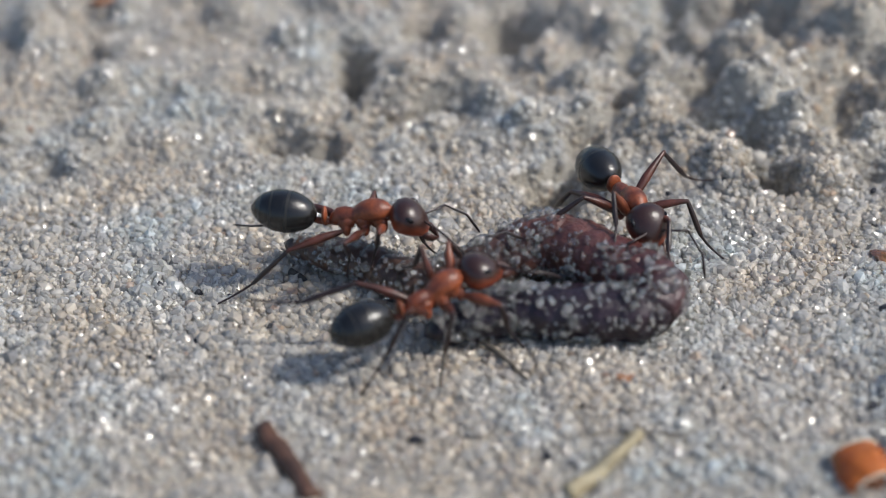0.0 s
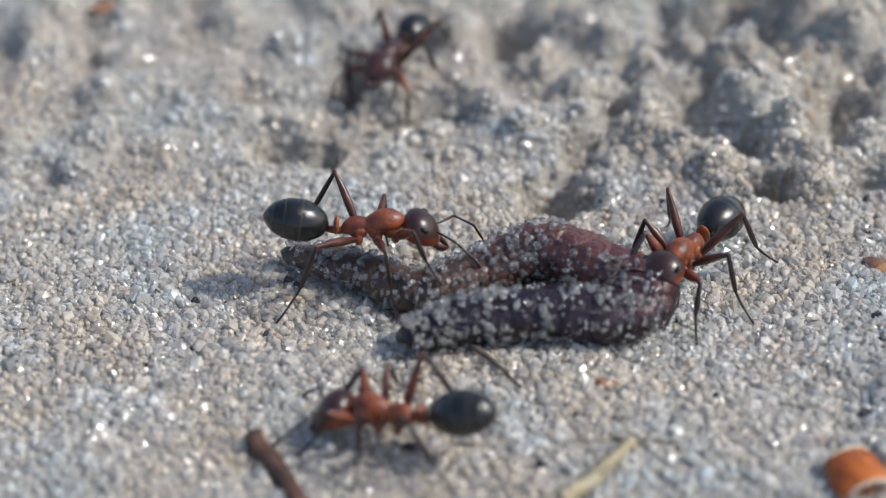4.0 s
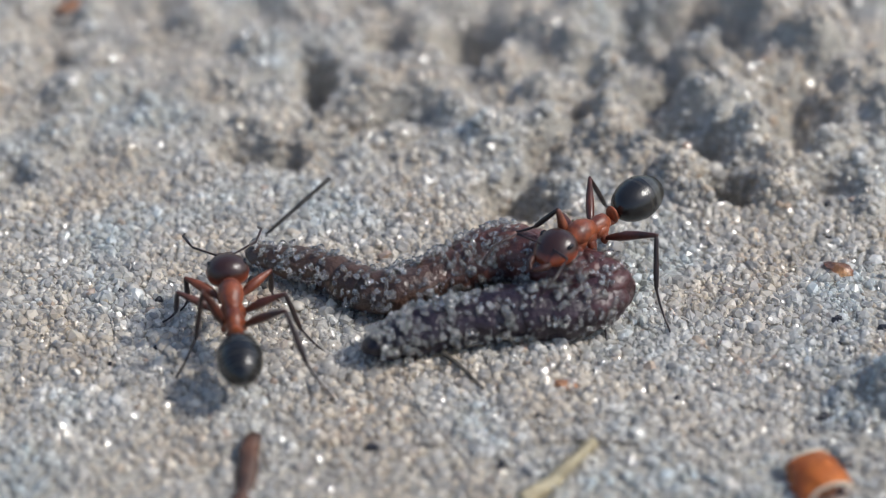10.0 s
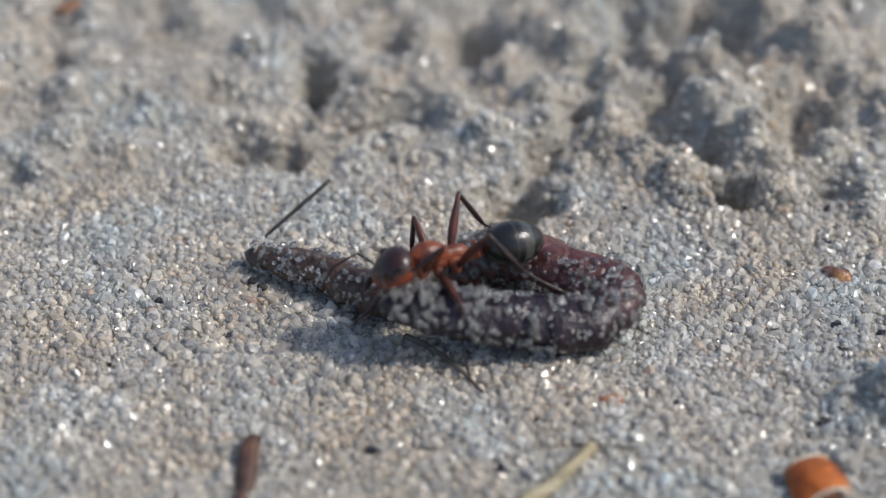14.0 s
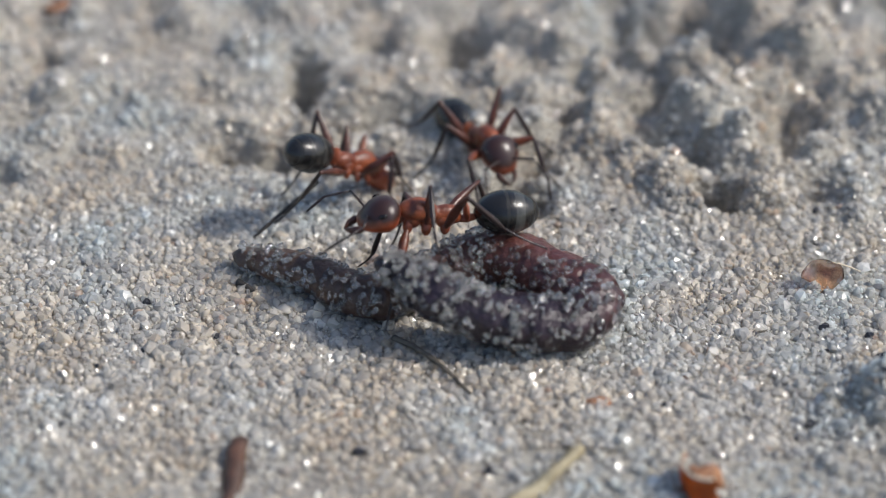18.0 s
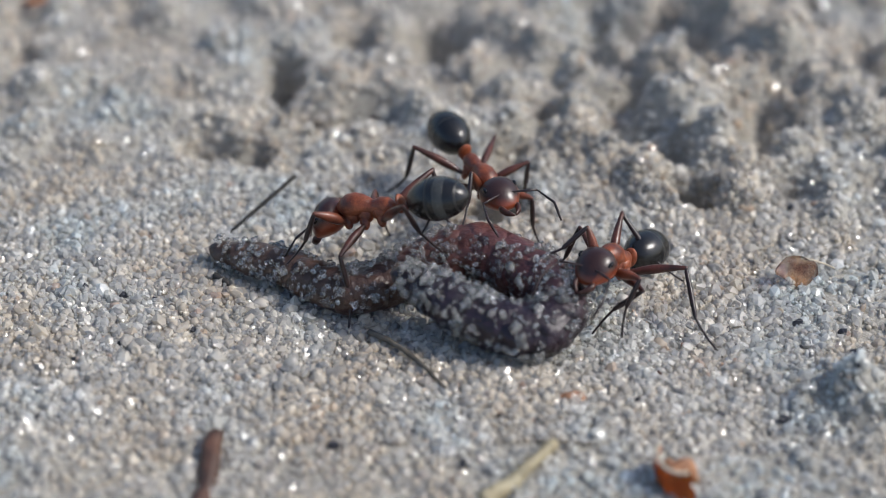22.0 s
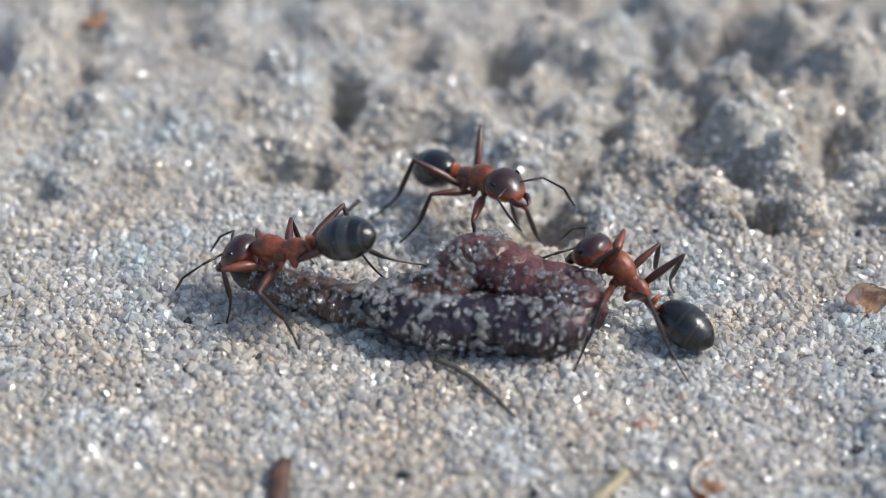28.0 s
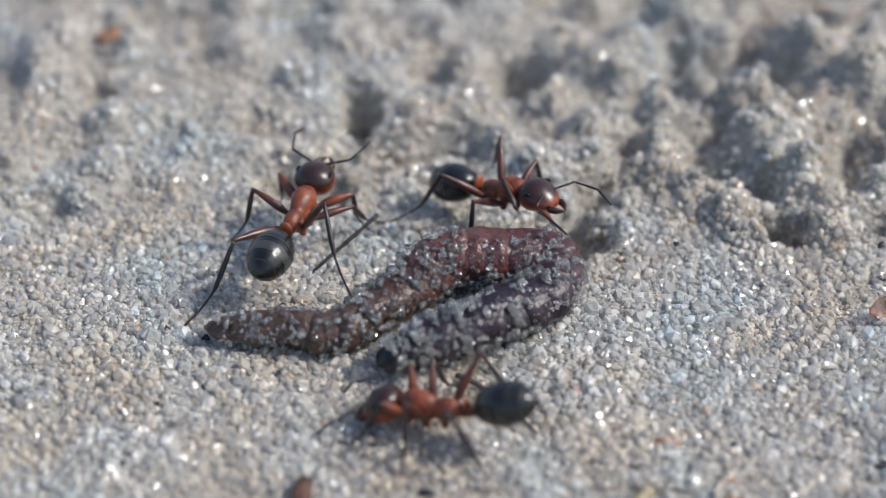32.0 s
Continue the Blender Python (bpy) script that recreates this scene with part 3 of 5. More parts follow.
def ant(label, scale=0.95, feelers=(0.8, 0.8, 0.5), droop=8, sheen_band=False, dusky=False):
    """A wood ant, its origin in the middle of its thorax, head along +x."""
    w, red = scale, DUSKY if dusky else RED
    body = tagged(new("ant"), label, "ant", "wood ants on the sand")
    bm = bmesh.new()
    tube(bm, [((1.22 * w, 0, 0.08 * w), 0.11 * w, 0.11 * w), ((1.1 * w, 0, 0.12 * w), 0.21 * w, 0.21 * w), ((0.92 * w, 0, 0.15 * w), 0.37 * w, 0.35 * w), ((0.68 * w, 0, 0.18 * w), 0.46 * w, 0.45 * w),
              ((0.4 * w, 0, 0.19 * w), 0.47 * w, 0.47 * w), ((0.14 * w, 0, 0.13 * w), 0.40 * w, 0.44 * w), ((-0.1 * w, 0, 0.03 * w), 0.33 * w, 0.37 * w), ((-0.24 * w, 0, -0.03 * w), 0.29 * w, 0.33 * w),
              ((-0.4 * w, 0, -0.04 * w), 0.30 * w, 0.35 * w), ((-0.62 * w, 0, -0.03 * w), 0.34 * w, 0.40 * w), ((-0.86 * w, 0, -0.06 * w), 0.34 * w, 0.39 * w), ((-1.06 * w, 0, -0.16 * w), 0.26 * w, 0.29 * w),
              ((-1.22 * w, 0, -0.25 * w), 0.16 * w, 0.17 * w)], 18)
    thorax = part("thorax", bm, red, body, "dusky brown thorax" if dusky else "rust-red thorax")
    # side plates below the back, one behind the other
    for x, z, long, tall in ((0.62, -0.16, 0.34, 0.34), (0.05, -0.2, 0.32, 0.33), (-0.62, -0.2, 0.36, 0.3)):
        for side in (1, -1):
            part("side_plate", egg(bmesh.new(), (x * w, 0.2 * w * side, z * w), (long * w, 0.22 * w, tall * w), 12, 8), red, thorax)
    for x, y, z in COXAE:
        for side in (1, -1):
            part("coxa", egg(bmesh.new(), (x * w, y * w * side, z * w + 0.08), (0.2 * w, 0.16 * w, 0.32 * w), 10, 8, Matrix.Rotation(side * 0.35, 4, "X")), red, body)
    bm = egg(bmesh.new(), (-1.46 * w, 0, 0.02 * w), (0.12 * w, 0.3 * w, 0.4 * w), 14, 10, Matrix.Rotation(0.12, 4, "Y"))
    tube(bm, [((-1.12 * w, 0, -0.24 * w), 0.13 * w, 0.13 * w), ((-1.46 * w, 0, -0.24 * w), 0.18 * w, 0.15 * w), ((-1.86 * w, 0, -0.14 * w), 0.13 * w, 0.13 * w)], 10)
    part("petiole", bm, red, body, "upright waist scale")
    profile = [(0.0, 0.14), (0.03, 0.34), (0.08, 0.52), (0.16, 0.68), (0.26, 0.81), (0.38, 0.9), (0.5, 0.93), (0.62, 0.9), (0.74, 0.8), (0.84, 0.66), (0.92, 0.46), (0.97, 0.26), (1.0, 0.06)]
    turn = Matrix.Translation((WAIST * w, 0, 0)) @ Matrix.Rotation(radians(droop), 4, "Y")

    def shell(a, b, lift, steps, cap=True):
        """A stretch of the gaster between two shares of its length."""
        st = []
        for i in range(steps + 1):
            s = a + (b - a) * i / steps
            r = float(np.interp(s, [p for p, _ in profile], [q for _, q in profile])) * w * lift
            st.append(((-2.52 * w * s, 0, 0.04 * w * math.sin(math.pi * s)), r * 0.92, r * 0.9))
        bm = tube(bmesh.new(), st, 24, cap)
        bmesh.ops.transform(bm, matrix=turn, verts=bm.verts)
        return bm

    gaster = None
    for a, b, lift in ((0.0, 0.46, 1.0), (0.4, 0.7, 0.982), (0.64, 0.87, 0.97), (0.82, 1.0, 0.96)):
        ob = part("gaster" if gaster is None else "abdomen_plate", shell(a, b, lift, 10), BLACK, body if gaster is None else gaster, "glossy black gaster" if gaster is None else "")
        gaster = gaster or ob
        if b < 0.9:
            step = (b - a) / 10
            # the broad band is sheen put into the colour; narrow ones are pale margins
            broad = sheen_band and 0.6 < b < 0.8
            part("pale_or_sheen_band", shell(b - step * (5 if broad else 1), b, lift * 1.003, 5 if broad else 1, False), SHEEN if broad else BAND, gaster, "grey band painted in for the gaster's sheen" if broad else "pale hairy band")
    head = ant_head(body, w, feelers, dusky)
    return {"body": body, "head": head, "legs": ant_legs(body, w), "scale": w, "droop": droop, "rows": [], "feet": [[] for _ in range(6)]}


def go(a, t, x, y, z, yaw, pitch, nod):
    """Where an ant is: mm, degrees; pitch lifts its head end, nod bends its head down."""
    a["rows"].append((t, x, y, z, yaw, pitch, nod))


LEGS = ("LF", "RF", "LM", "RM", "LH", "RH")


def stand(a, t, **feet):
    """Where an ant's feet stand at t seconds, in mm: left and right, fore, middle and hind."""
    for name, place in feet.items():
        a["feet"][LEGS.index(name)].append((t, Vector(place)))


def held(keys, t):
    """The foot's place by its keys: set down at each, carried over in between, or None away from them."""
    near = [p for s, p in keys if abs(s - t) < 0.21]
    for (s0, p0), (s1, p1) in zip(keys, keys[1:]):
        if s0 <= t <= s1 and s1 - s0 < 1.1:
            far = (p1 - p0).length
            if far < 0.4:
                return p0.lerp(p1, (t - s0) / (s1 - s0))
            k = min(1.0, max(0.0, ((t - s0) / (s1 - s0) - 0.4) / 0.2))
            return p0.lerp(p1, k) + Vector((0, 0, min(0.5, far * 0.3) * math.sin(math.pi * k)))
    return near[0] if near else None


def ant_moves(a):
    """Keys the body along its rows, and its legs so that the feet stay planted and step on."""
    rows = np.array(a["rows"])
    ts = rows[:, 0]
    grid = sorted({0.0, 32.0} | {round(v * 0.2, 3) for v in range(math.ceil(ts[0] * 5), int(ts[-1] * 5) + 1)} | {float(v) for v in ts})
    slopes = np.zeros_like(rows)
    for k in range(1, len(rows) - 1):
        d0, d1 = (rows[k] - rows[k - 1]) / (ts[k] - ts[k - 1]), (rows[k + 1] - rows[k]) / (ts[k + 1] - ts[k])
        slopes[k] = np.where(d0 * d1 > 0, np.sign(d0) * np.minimum(np.abs(d0), np.abs(d1)), 0)

    def at(t):
        if t <= ts[0]:
            return rows[0]
        if t >= ts[-1]:
            return rows[-1]
        k = int(np.searchsorted(ts, t, "right")) - 1
        h = ts[k + 1] - ts[k]
        s = (t - ts[k]) / h
        return ((2 * s ** 3 - 3 * s * s + 1) * rows[k] + (s ** 3 - 2 * s * s + s) * h * slopes[k] + (3 * s * s - 2 * s ** 3) * rows[k + 1] + (s ** 3 - s * s) * h * slopes[k + 1])

    def frame_of(v):
        return Matrix.Translation(Vector(v[1:4])) @ Matrix.Rotation(radians(v[4]), 4, "Z") @ Matrix.Rotation(radians(-v[5]), 4, "Y")

    w = a["scale"]
    body_rows, head_rows, leg_rows, shin_rows = [], [], [[] for _ in range(6)], [[] for _ in range(6)]
    feet = [None] * 6
    for n, t in enumerate(grid):
        v = at(t)
        m = frame_of(v)
        ahead = frame_of(at(min(32.0, t + 0.15)))
        body_rows.append((t, Matrix.LocRotScale(m.translation * MM, m.to_quaternion(), None)))
        head_rows.append((t, Matrix.LocRotScale(Vector(NECK) * w * MM, Euler((0, radians(v[6]), 0)), None)))
        back = m.inverted()
        for i, (k, side, leg, shin) in enumerate(a["legs"]):
            l1, l2 = FEMUR[k] * w, SHIN[k] * w
            coxa = Vector((COXAE[k][0] * w, COXAE[k][1] * w * side, COXAE[k][2] * w))

            def planted(pose_now):
                p = pose_now @ Vector((STANCE[k][0] * w, STANCE[k][1] * w * side, 0))
                p.z = support(p.x, p.y, t)
                return p

            lift = 0.0
            keyed = held(a["feet"][i], t)
            if keyed is not None:
                feet[i] = keyed.copy()
            elif feet[i] is None:
                feet[i] = planted(m)
            else:
                local = back @ feet[i]
                off = math.hypot(local.x - STANCE[k][0] * w, local.y - STANCE[k][1] * w * side)
                turn_now = (n + k + (side > 0)) % 2 == 0
                if off > (0.6 if turn_now else 1.3) * w:
                    feet[i] = planted(ahead)
                    lift = min(0.5, off * 0.3)
            goal = back @ (feet[i] + Vector((0, 0, lift)))
            d = goal - coxa
            reach = min(max(d.length, abs(l1 - l2) * 1.05), (l1 + l2) * 0.985)
            dn = d.normalized()
            up = Vector((KNEE[k][0], KNEE[k][1] * side, 1))
            up = (up - dn * up.dot(dn)).normalized()
            ca = max(-1.0, min(1.0, (l1 * l1 + reach * reach - l2 * l2) / (2 * l1 * reach)))
            fx = dn * ca + up * math.sqrt(1 - ca * ca)
            tip = coxa + dn * reach
            knee = coxa + fx * l1
            fz = (up * ca - dn * math.sqrt(1 - ca * ca))
            fy = fz.cross(fx)
            rot = Matrix((fx, fy, fz)).transposed()
            leg_rows[i].append((t, Matrix.LocRotScale(coxa * MM, rot.to_quaternion(), None)))
            g = (tip - knee).normalized()
            gx, gz = g.dot(fx), g.dot(fz)
            shin_rows[i].append((t, Matrix.LocRotScale(Vector((l1 * MM, 0, 0)), Euler((0, math.atan2(-gz, gx), 0)), None)))
    walk(a["body"], body_rows)
    walk(a["head"], head_rows)
    for i, (_, _, leg, shin) in enumerate(a["legs"]):
        walk(leg, leg_rows[i])
        walk(shin, shin_rows[i])


ant_a = ant("rust-red wood ant with a glossy black gaster astride the caterpillar", 0.95, (0.6, 1.0, 0.5), 12)
ant_b = ant("dark-headed red wood ant gripping and tugging the caterpillar", 0.98, (0.9, 0.5, 0.3), 0, True)
ant_c = ant("red wood ant with a grey-black gaster walking over open sand", 0.97, (0.9, 0.7, 0.3), 10)
ant_d = ant("small dusky wood ant coming from the far hollows", 0.88, (0.9, 0.7, 0.2), 0, False, True)
ant_e = ant("slender red wood ant passing by the caterpillar", 0.85, (0.7, 0.9, 0.5), 14)
ant_f = ant("red wood ant with a raised black gaster biting the caterpillar's back", 0.93, (0.9, 0.7, 0.1), -8)
ant_g = ant("red wood ant pulling at the caterpillar's folded end", 0.95, (0.8, 0.6, 0.3), 12, False)
ant_h = ant("dark wood ant running across the bare sand", 0.93, (0.9, 0.6, 0.2), 0)


# ---- loose bits on the sand ----
def rest(x, y, up=0.0):
    return (x, y, terrain(x, y) + up)


def bent_stick(name, points, radius, mat, label, category, taper=0.5, seed=0.0):
    """A stick along points in mm, origin at its first point."""
    o = Vector(points[0])
    bm = bmesh.new()
    line = spline(np.array(points) - np.array(o), 6)
    n = len(line)
    tube(bm, [(Vector(p), radius * (1 - (1 - taper) * i / (n - 1)), radius * (1 - (1 - taper) * i / (n - 1))) for i, p in enumerate(line)], 9)
    roughen(bm, radius * 0.5, radius * 3, seed)
    ob = tagged(part(name, bm, mat), label, category)
    ob.location = o * MM
    return ob


RUSTY = mottled("rusty_flake", (0.2, 0.1, 0.06), (0.5, 0.24, 0.11), 900, 0.5, 0.00003, 5.0)
needle = bent_stick("pine_needle", [rest(-6.75, 0.75, 0.1), (-5.52, 1.75, 0.72), (-4.3, 2.75, 1.35)], 0.065, NEEDLE, "dark dry pine needle sticking up out of the sand", "needle", 1.35, 1.0)
stalk = bent_stick("thin_stalk", [rest(-1.3, -5.5, 0.3), rest(-0.2, -6.5, 0.36), rest(0.7, -7.6, 0.3), rest(1.45, -8.75, 0.18)], 0.12, STALK, "thin grey-brown curved stalk lying on the sand", "stalk", 0.6, 2.0)
twig = bent_stick("twig_fragment", [rest(-7.1, -2.1, 0.12), rest(-6.7, -2.5, 0.14), rest(-6.3, -3.0, 0.06)], 0.13, NEEDLE, "short dark twig fragment half sunk in sand", "twig", 0.7, 3.0)
straw = bent_stick("straw", [rest(2.6, -14.6, 0.12), rest(3.4, -13.75, 0.2), rest(4.3, -12.8, 0.22), rest(5.15, -11.95, 0.16)], 0.34, STRAW, "pale yellow broken straw blade on the sand", "straw", 0.6, 4.0)
straw_tip = bent_stick("straw", [rest(4.5, -11.85, 0.3), rest(5.6, -11.75, 0.2), rest(6.7, -11.65, 0.1)], 0.065, STALK, "thin dark dry thread across the straw blade", "straw", 0.5, 5.0)


def seed_husk():
    """A curled orange seed husk: a bowed shell with a pale rim."""
    husk = tagged(new("seed_husk"), "glossy orange curled seed husk with a pale rim", "husk")
    bm = bmesh.new()
    n, k = 14, 8
    grid = []
    for i in range(n):
        a = math.pi * (0.02 + 0.96 * i / (n - 1))
        row = []
        for j in range(k):
            s = -1 + 2 * j / (k - 1)
            r = 0.95 * (1 - 0.18 * s * s)
            row.append(bm.verts.new((math.cos(a) * r * 1.1, s * 0.9, math.sin(a) * r * 0.75)))
        grid.append(row)
    for i in range(n - 1):
        for j in range(k - 1):
            bm.faces.new((grid[i][j], grid[i + 1][j], grid[i + 1][j + 1], grid[i][j + 1]))
    bmesh.ops.solidify(bm, geom=bm.faces[:], thickness=0.22)
    roughen(bm, 0.16, 0.5, 3)
    part("shell", bm, ORANGE, husk)
    bm = bmesh.new()
    bmesh.ops.create_icosphere(bm, subdivisions=3, radius=0.62)
    roughen(bm, 0.3, 0.45, 5)
    part("kernel", bm, RUSTY, husk, "crumbly rust-coloured kernel")
    for side in (1, -1):
        st = [((math.cos(a) * 0.85, side * 0.9, math.sin(a) * 0.6), 0.055, 0.055) for a in (math.pi * (0.05 + 0.9 * i / 12) for i in range(13))]
        part("rim", tube(bmesh.new(), st, 8), PALE, husk, "pale dry rim")
    return husk


def bud_scale():
    """A translucent amber scale, cupped like a shell, with a thick rim."""
    bm = bmesh.new()
    rings = []
    for i in range(7):
        r = i / 6
        rings.append([bm.verts.new((math.cos(a) * r * 0.82, math.sin(a) * r * (0.56 + 0.1 * math.cos(a)), 0.5 * r * r + 0.06 * math.sin(3 * a) * r)) for a in (2 * math.pi * k / 20 for k in range(20))] if i else
                     [bm.verts.new((0, 0, 0))])
    for k in range(20):
        bm.faces.new((rings[0][0], rings[1][k], rings[1][(k + 1) % 20]))
    for p, q in zip(rings[1:], rings[2:]):
        for k in range(20):
            bm.faces.new((p[k], q[k], q[(k + 1) % 20], p[(k + 1) % 20]))
    bmesh.ops.solidify(bm, geom=bm.faces[:], thickness=0.12)
    roughen(bm, 0.22, 0.55, 9)
    ob = tagged(part("bud_scale", bm, AMBER), "translucent amber cupped bud scale lying on the sand", "bud scale")
    st = [((0.1, 0.5, 0.4), 0.03, 0.03), ((0.6, 0.5, 0.38), 0.04, 0.04), ((1.1, 0.44, 0.28), 0.035, 0.035), ((1.6, 0.33, 0.12), 0.02, 0.02)]
    part("fibre", tube(bmesh.new(), st, 6), PALE, ob, "pale dry fibre")
    return ob


def chip(name, x, y, size, mat, label, category, turn=0.0, seed=0.0, lift=0.05):
    """A small angular flake."""
    bm = bmesh.new()
    bmesh.ops.create_icosphere(bm, subdivisions=2, radius=1)
    for v in bm.verts:
        v.co = Vector((v.co.x * size[0], v.co.y * size[1], v.co.z * size[2]))
    roughen(bm, min(size) * 0.9, max(size) * 0.6, seed)
    ob = tagged(part(name, bm, mat, smooth=False), label, category)
    ob.matrix_basis = Matrix.LocRotScale(Vector(rest(x, y, lift)) * MM, Euler((0, 0, radians(turn))), None)
    return ob


seed = seed_husk()
bud = bud_scale()
flake = chip("bark_flake", 4.5, -8.7, (0.5, 0.26, 0.12), RUSTY, "small orange bark flake on the sand", "flake", -15, 1.0)
chip("bark_flake", 9.0, -7.6, (0.2, 0.14, 0.09), CHIP, "tiny reddish bark flake on the sand", "flake", 20, 2.0)
chip("leaf_crumb", -15.9, 17.2, (0.9, 0.5, 0.25), RUSTY, "blurred orange leaf crumb far back on the sand", "leaf crumb", 10, 3.0)
stick = bent_stick("bark_stick", [(-7.6, -11.2, 0.55), (-7.0, -12.2, 0.4), (-6.3, -13.4, 0.2), (-5.8, -14.4, 0.1)], 0.33, CHIP, "short brown bark stick with a dark broken end", "stick", 1.25, 6.0)
for x, y, s, turn in ((11.0, -9.75, 0.2, 20), (14.3, -4.7, 0.22, 50), (-11.9, -2.7, 0.2, 10), (-10.4, -3.2, 0.17, 70), (16.2, -6.6, 0.3, 0), (12.6, -10.6, 0.16, 40), (-2.4, -11.6, 0.2, 15),
                      (13.2, -9.9, 0.22, 65), (2.0, -12.6, 0.18, 30), (-9.2, -3.4, 0.15, 5), (15.9, -5.2, 0.2, 80)):
    tagged(chip("dark_speck", x, y, (s, s * 0.8, s * 0.75), SPECK, "black charcoal speck among the sand grains", "speck", turn, x), group="charcoal specks")

speck_rng = random.Random(31)
for _ in range(34):
    x, y = speck_rng.uniform(-13, 16), speck_rng.uniform(-12, 3)
    if abs(x) > 6 or abs(y + 3) > 4:
        s = speck_rng.uniform(0.08, 0.15)
        tagged(chip("dark_speck", x, y, (s, s * 0.8, s * 0.75), SPECK, "black charcoal speck among the sand grains", "speck", speck_rng.uniform(0, 90), x), group="charcoal specks")



def motions():
    bend(0, (-6.9, -1.2, 0.8), (-4.5, -2.3, 0.9), (-1.9, -3.7, 0.9), (0.3, -2.7, 1.1), (2.4, -2.2, 1.6), (4.4, -3.4, 1.6), (6.1, -4.7, 1.4), (5.4, -5.7, 1.1), (3.0, -5.8, 1.1), (0.7, -5.5, 1.0), (-1.7, -6.5, 0.9))
    bend(2, (-6.9, -1.2, 0.8), (-4.5, -2.3, 0.9), (-1.9, -3.7, 0.9), (0.3, -2.7, 1.1), (2.4, -2.2, 1.6), (4.4, -3.4, 1.6), (6.1, -4.7, 1.4), (5.4, -5.5, 1.1), (3.0, -5.7, 1.1), (0.6, -5.7, 1.0), (-1.8, -6.5, 0.9))
    bend(3.5, (-6.9, -1.2, 0.8), (-4.5, -2.3, 0.9), (-1.9, -3.7, 0.9), (0.3, -2.7, 1.1), (2.4, -2.2, 1.6), (4.4, -3.4, 1.6), (6.1, -4.6, 1.4), (5.3, -5.8, 1.1), (2.7, -5.6, 1.1), (0.0, -5.6, 1.0), (-2.5, -6.3, 0.9))
    bend(5.5, (-6.9, -1.2, 0.8), (-4.5, -2.3, 0.9), (-1.9, -3.7, 0.9), (0.3, -2.7, 1.1), (2.4, -2.2, 1.6), (4.4, -3.4, 1.6), (5.9, -3.8, 1.4), (5.1, -3.7, 1.1), (2.8, -4.3, 1.1), (0.1, -5.2, 1.0), (-2.4, -6.4, 0.9))
    bend(6, (-6.9, -1.2, 0.8), (-4.5, -2.3, 0.9), (-1.9, -3.7, 0.9), (0.3, -2.7, 1.1), (2.4, -2.2, 1.6), (4.4, -3.4, 1.6), (6.1, -3.9, 1.4), (5.3, -5.1, 1.1), (2.7, -5.4, 1.1), (0.0, -5.8, 1.0), (-2.4, -6.4, 0.9))
    bend(7, (-6.9, -1.2, 0.8), (-4.5, -2.3, 0.9), (-1.9, -3.7, 0.9), (0.3, -2.7, 1.1), (2.4, -2.2, 1.6), (4.4, -3.4, 1.6), (6.0, -4.7, 1.4), (5.1, -5.6, 1.1), (2.5, -5.5, 1.1), (-0.1, -5.4, 1.0), (-2.4, -6.0, 0.9))
    bend(7.5, (-6.9, -1.2, 0.8), (-4.5, -2.3, 0.9), (-1.9, -3.7, 0.9), (0.3, -2.7, 1.1), (2.4, -2.2, 1.6), (4.4, -3.4, 1.6), (5.9, -4.3, 1.4), (4.9, -4.9, 1.1), (2.5, -5.2, 1.1), (0.2, -6.0, 1.0), (-2.0, -6.9, 0.9))
    bend(8, (-6.9, -1.2, 0.8), (-4.5, -2.3, 0.9), (-1.9, -3.7, 0.9), (0.3, -2.7, 1.1), (2.4, -2.2, 1.6), (4.4, -3.4, 1.6), (5.9, -3.3, 1.4), (4.7, -3.5, 1.1), (3.0, -3.9, 1.1), (1.0, -5.2, 1.0), (-1.0, -7.0, 0.9))
    bend(8.5, (-6.9, -1.2, 0.8), (-4.5, -2.3, 0.9), (-1.9, -3.7, 0.9), (0.3, -2.7, 1.1), (2.4, -2.2, 1.6), (4.4, -3.4, 1.6), (6.2, -3.4, 1.4), (4.9, -4.0, 1.1), (3.7, -4.6, 1.1), (2.0, -6.1, 1.0), (0.2, -8.0, 0.9))
    bend(9, (-6.9, -1.2, 0.8), (-4.5, -2.3, 0.9), (-1.9, -3.7, 0.9), (0.3, -2.7, 1.1), (2.4, -2.2, 1.6), (4.4, -3.4, 1.6), (6.1, -3.7, 1.4), (4.8, -4.3, 1.1), (2.8, -4.9, 1.1), (0.5, -6.1, 1.0), (-1.6, -7.8, 0.9))
    bend(10, (-6.9, -1.2, 0.8), (-4.5, -2.3, 0.9), (-1.9, -3.7, 0.9), (0.3, -2.7, 1.1), (2.4, -2.2, 1.6), (4.4, -3.4, 1.6), (5.9, -4.1, 1.4), (4.8, -5.0, 1.1), (2.4, -5.3, 1.1), (-0.0, -5.8, 1.0), (-2.4, -6.9, 0.9))
    bend(11, (-6.9, -1.2, 0.8), (-4.5, -2.3, 0.9), (-1.9, -3.7, 0.9), (0.3, -2.7, 1.1), (2.4, -2.2, 1.6), (4.4, -3.4, 1.6), (6.0, -4.4, 1.4), (5.1, -5.4, 1.1), (2.6, -5.6, 1.1), (0.2, -5.6, 1.0), (-2.2, -6.3, 0.9))
    bend(12, (-6.9, -1.2, 0.8), (-4.5, -2.3, 0.9), (-1.9, -3.7, 0.9), (0.3, -2.7, 1.1), (2.4, -2.2, 1.6), (4.4, -3.4, 1.6), (6.2, -4.4, 1.4), (5.4, -5.6, 1.1), (2.9, -5.7, 1.1), (0.5, -5.8, 1.0), (-1.6, -6.4, 0.9))
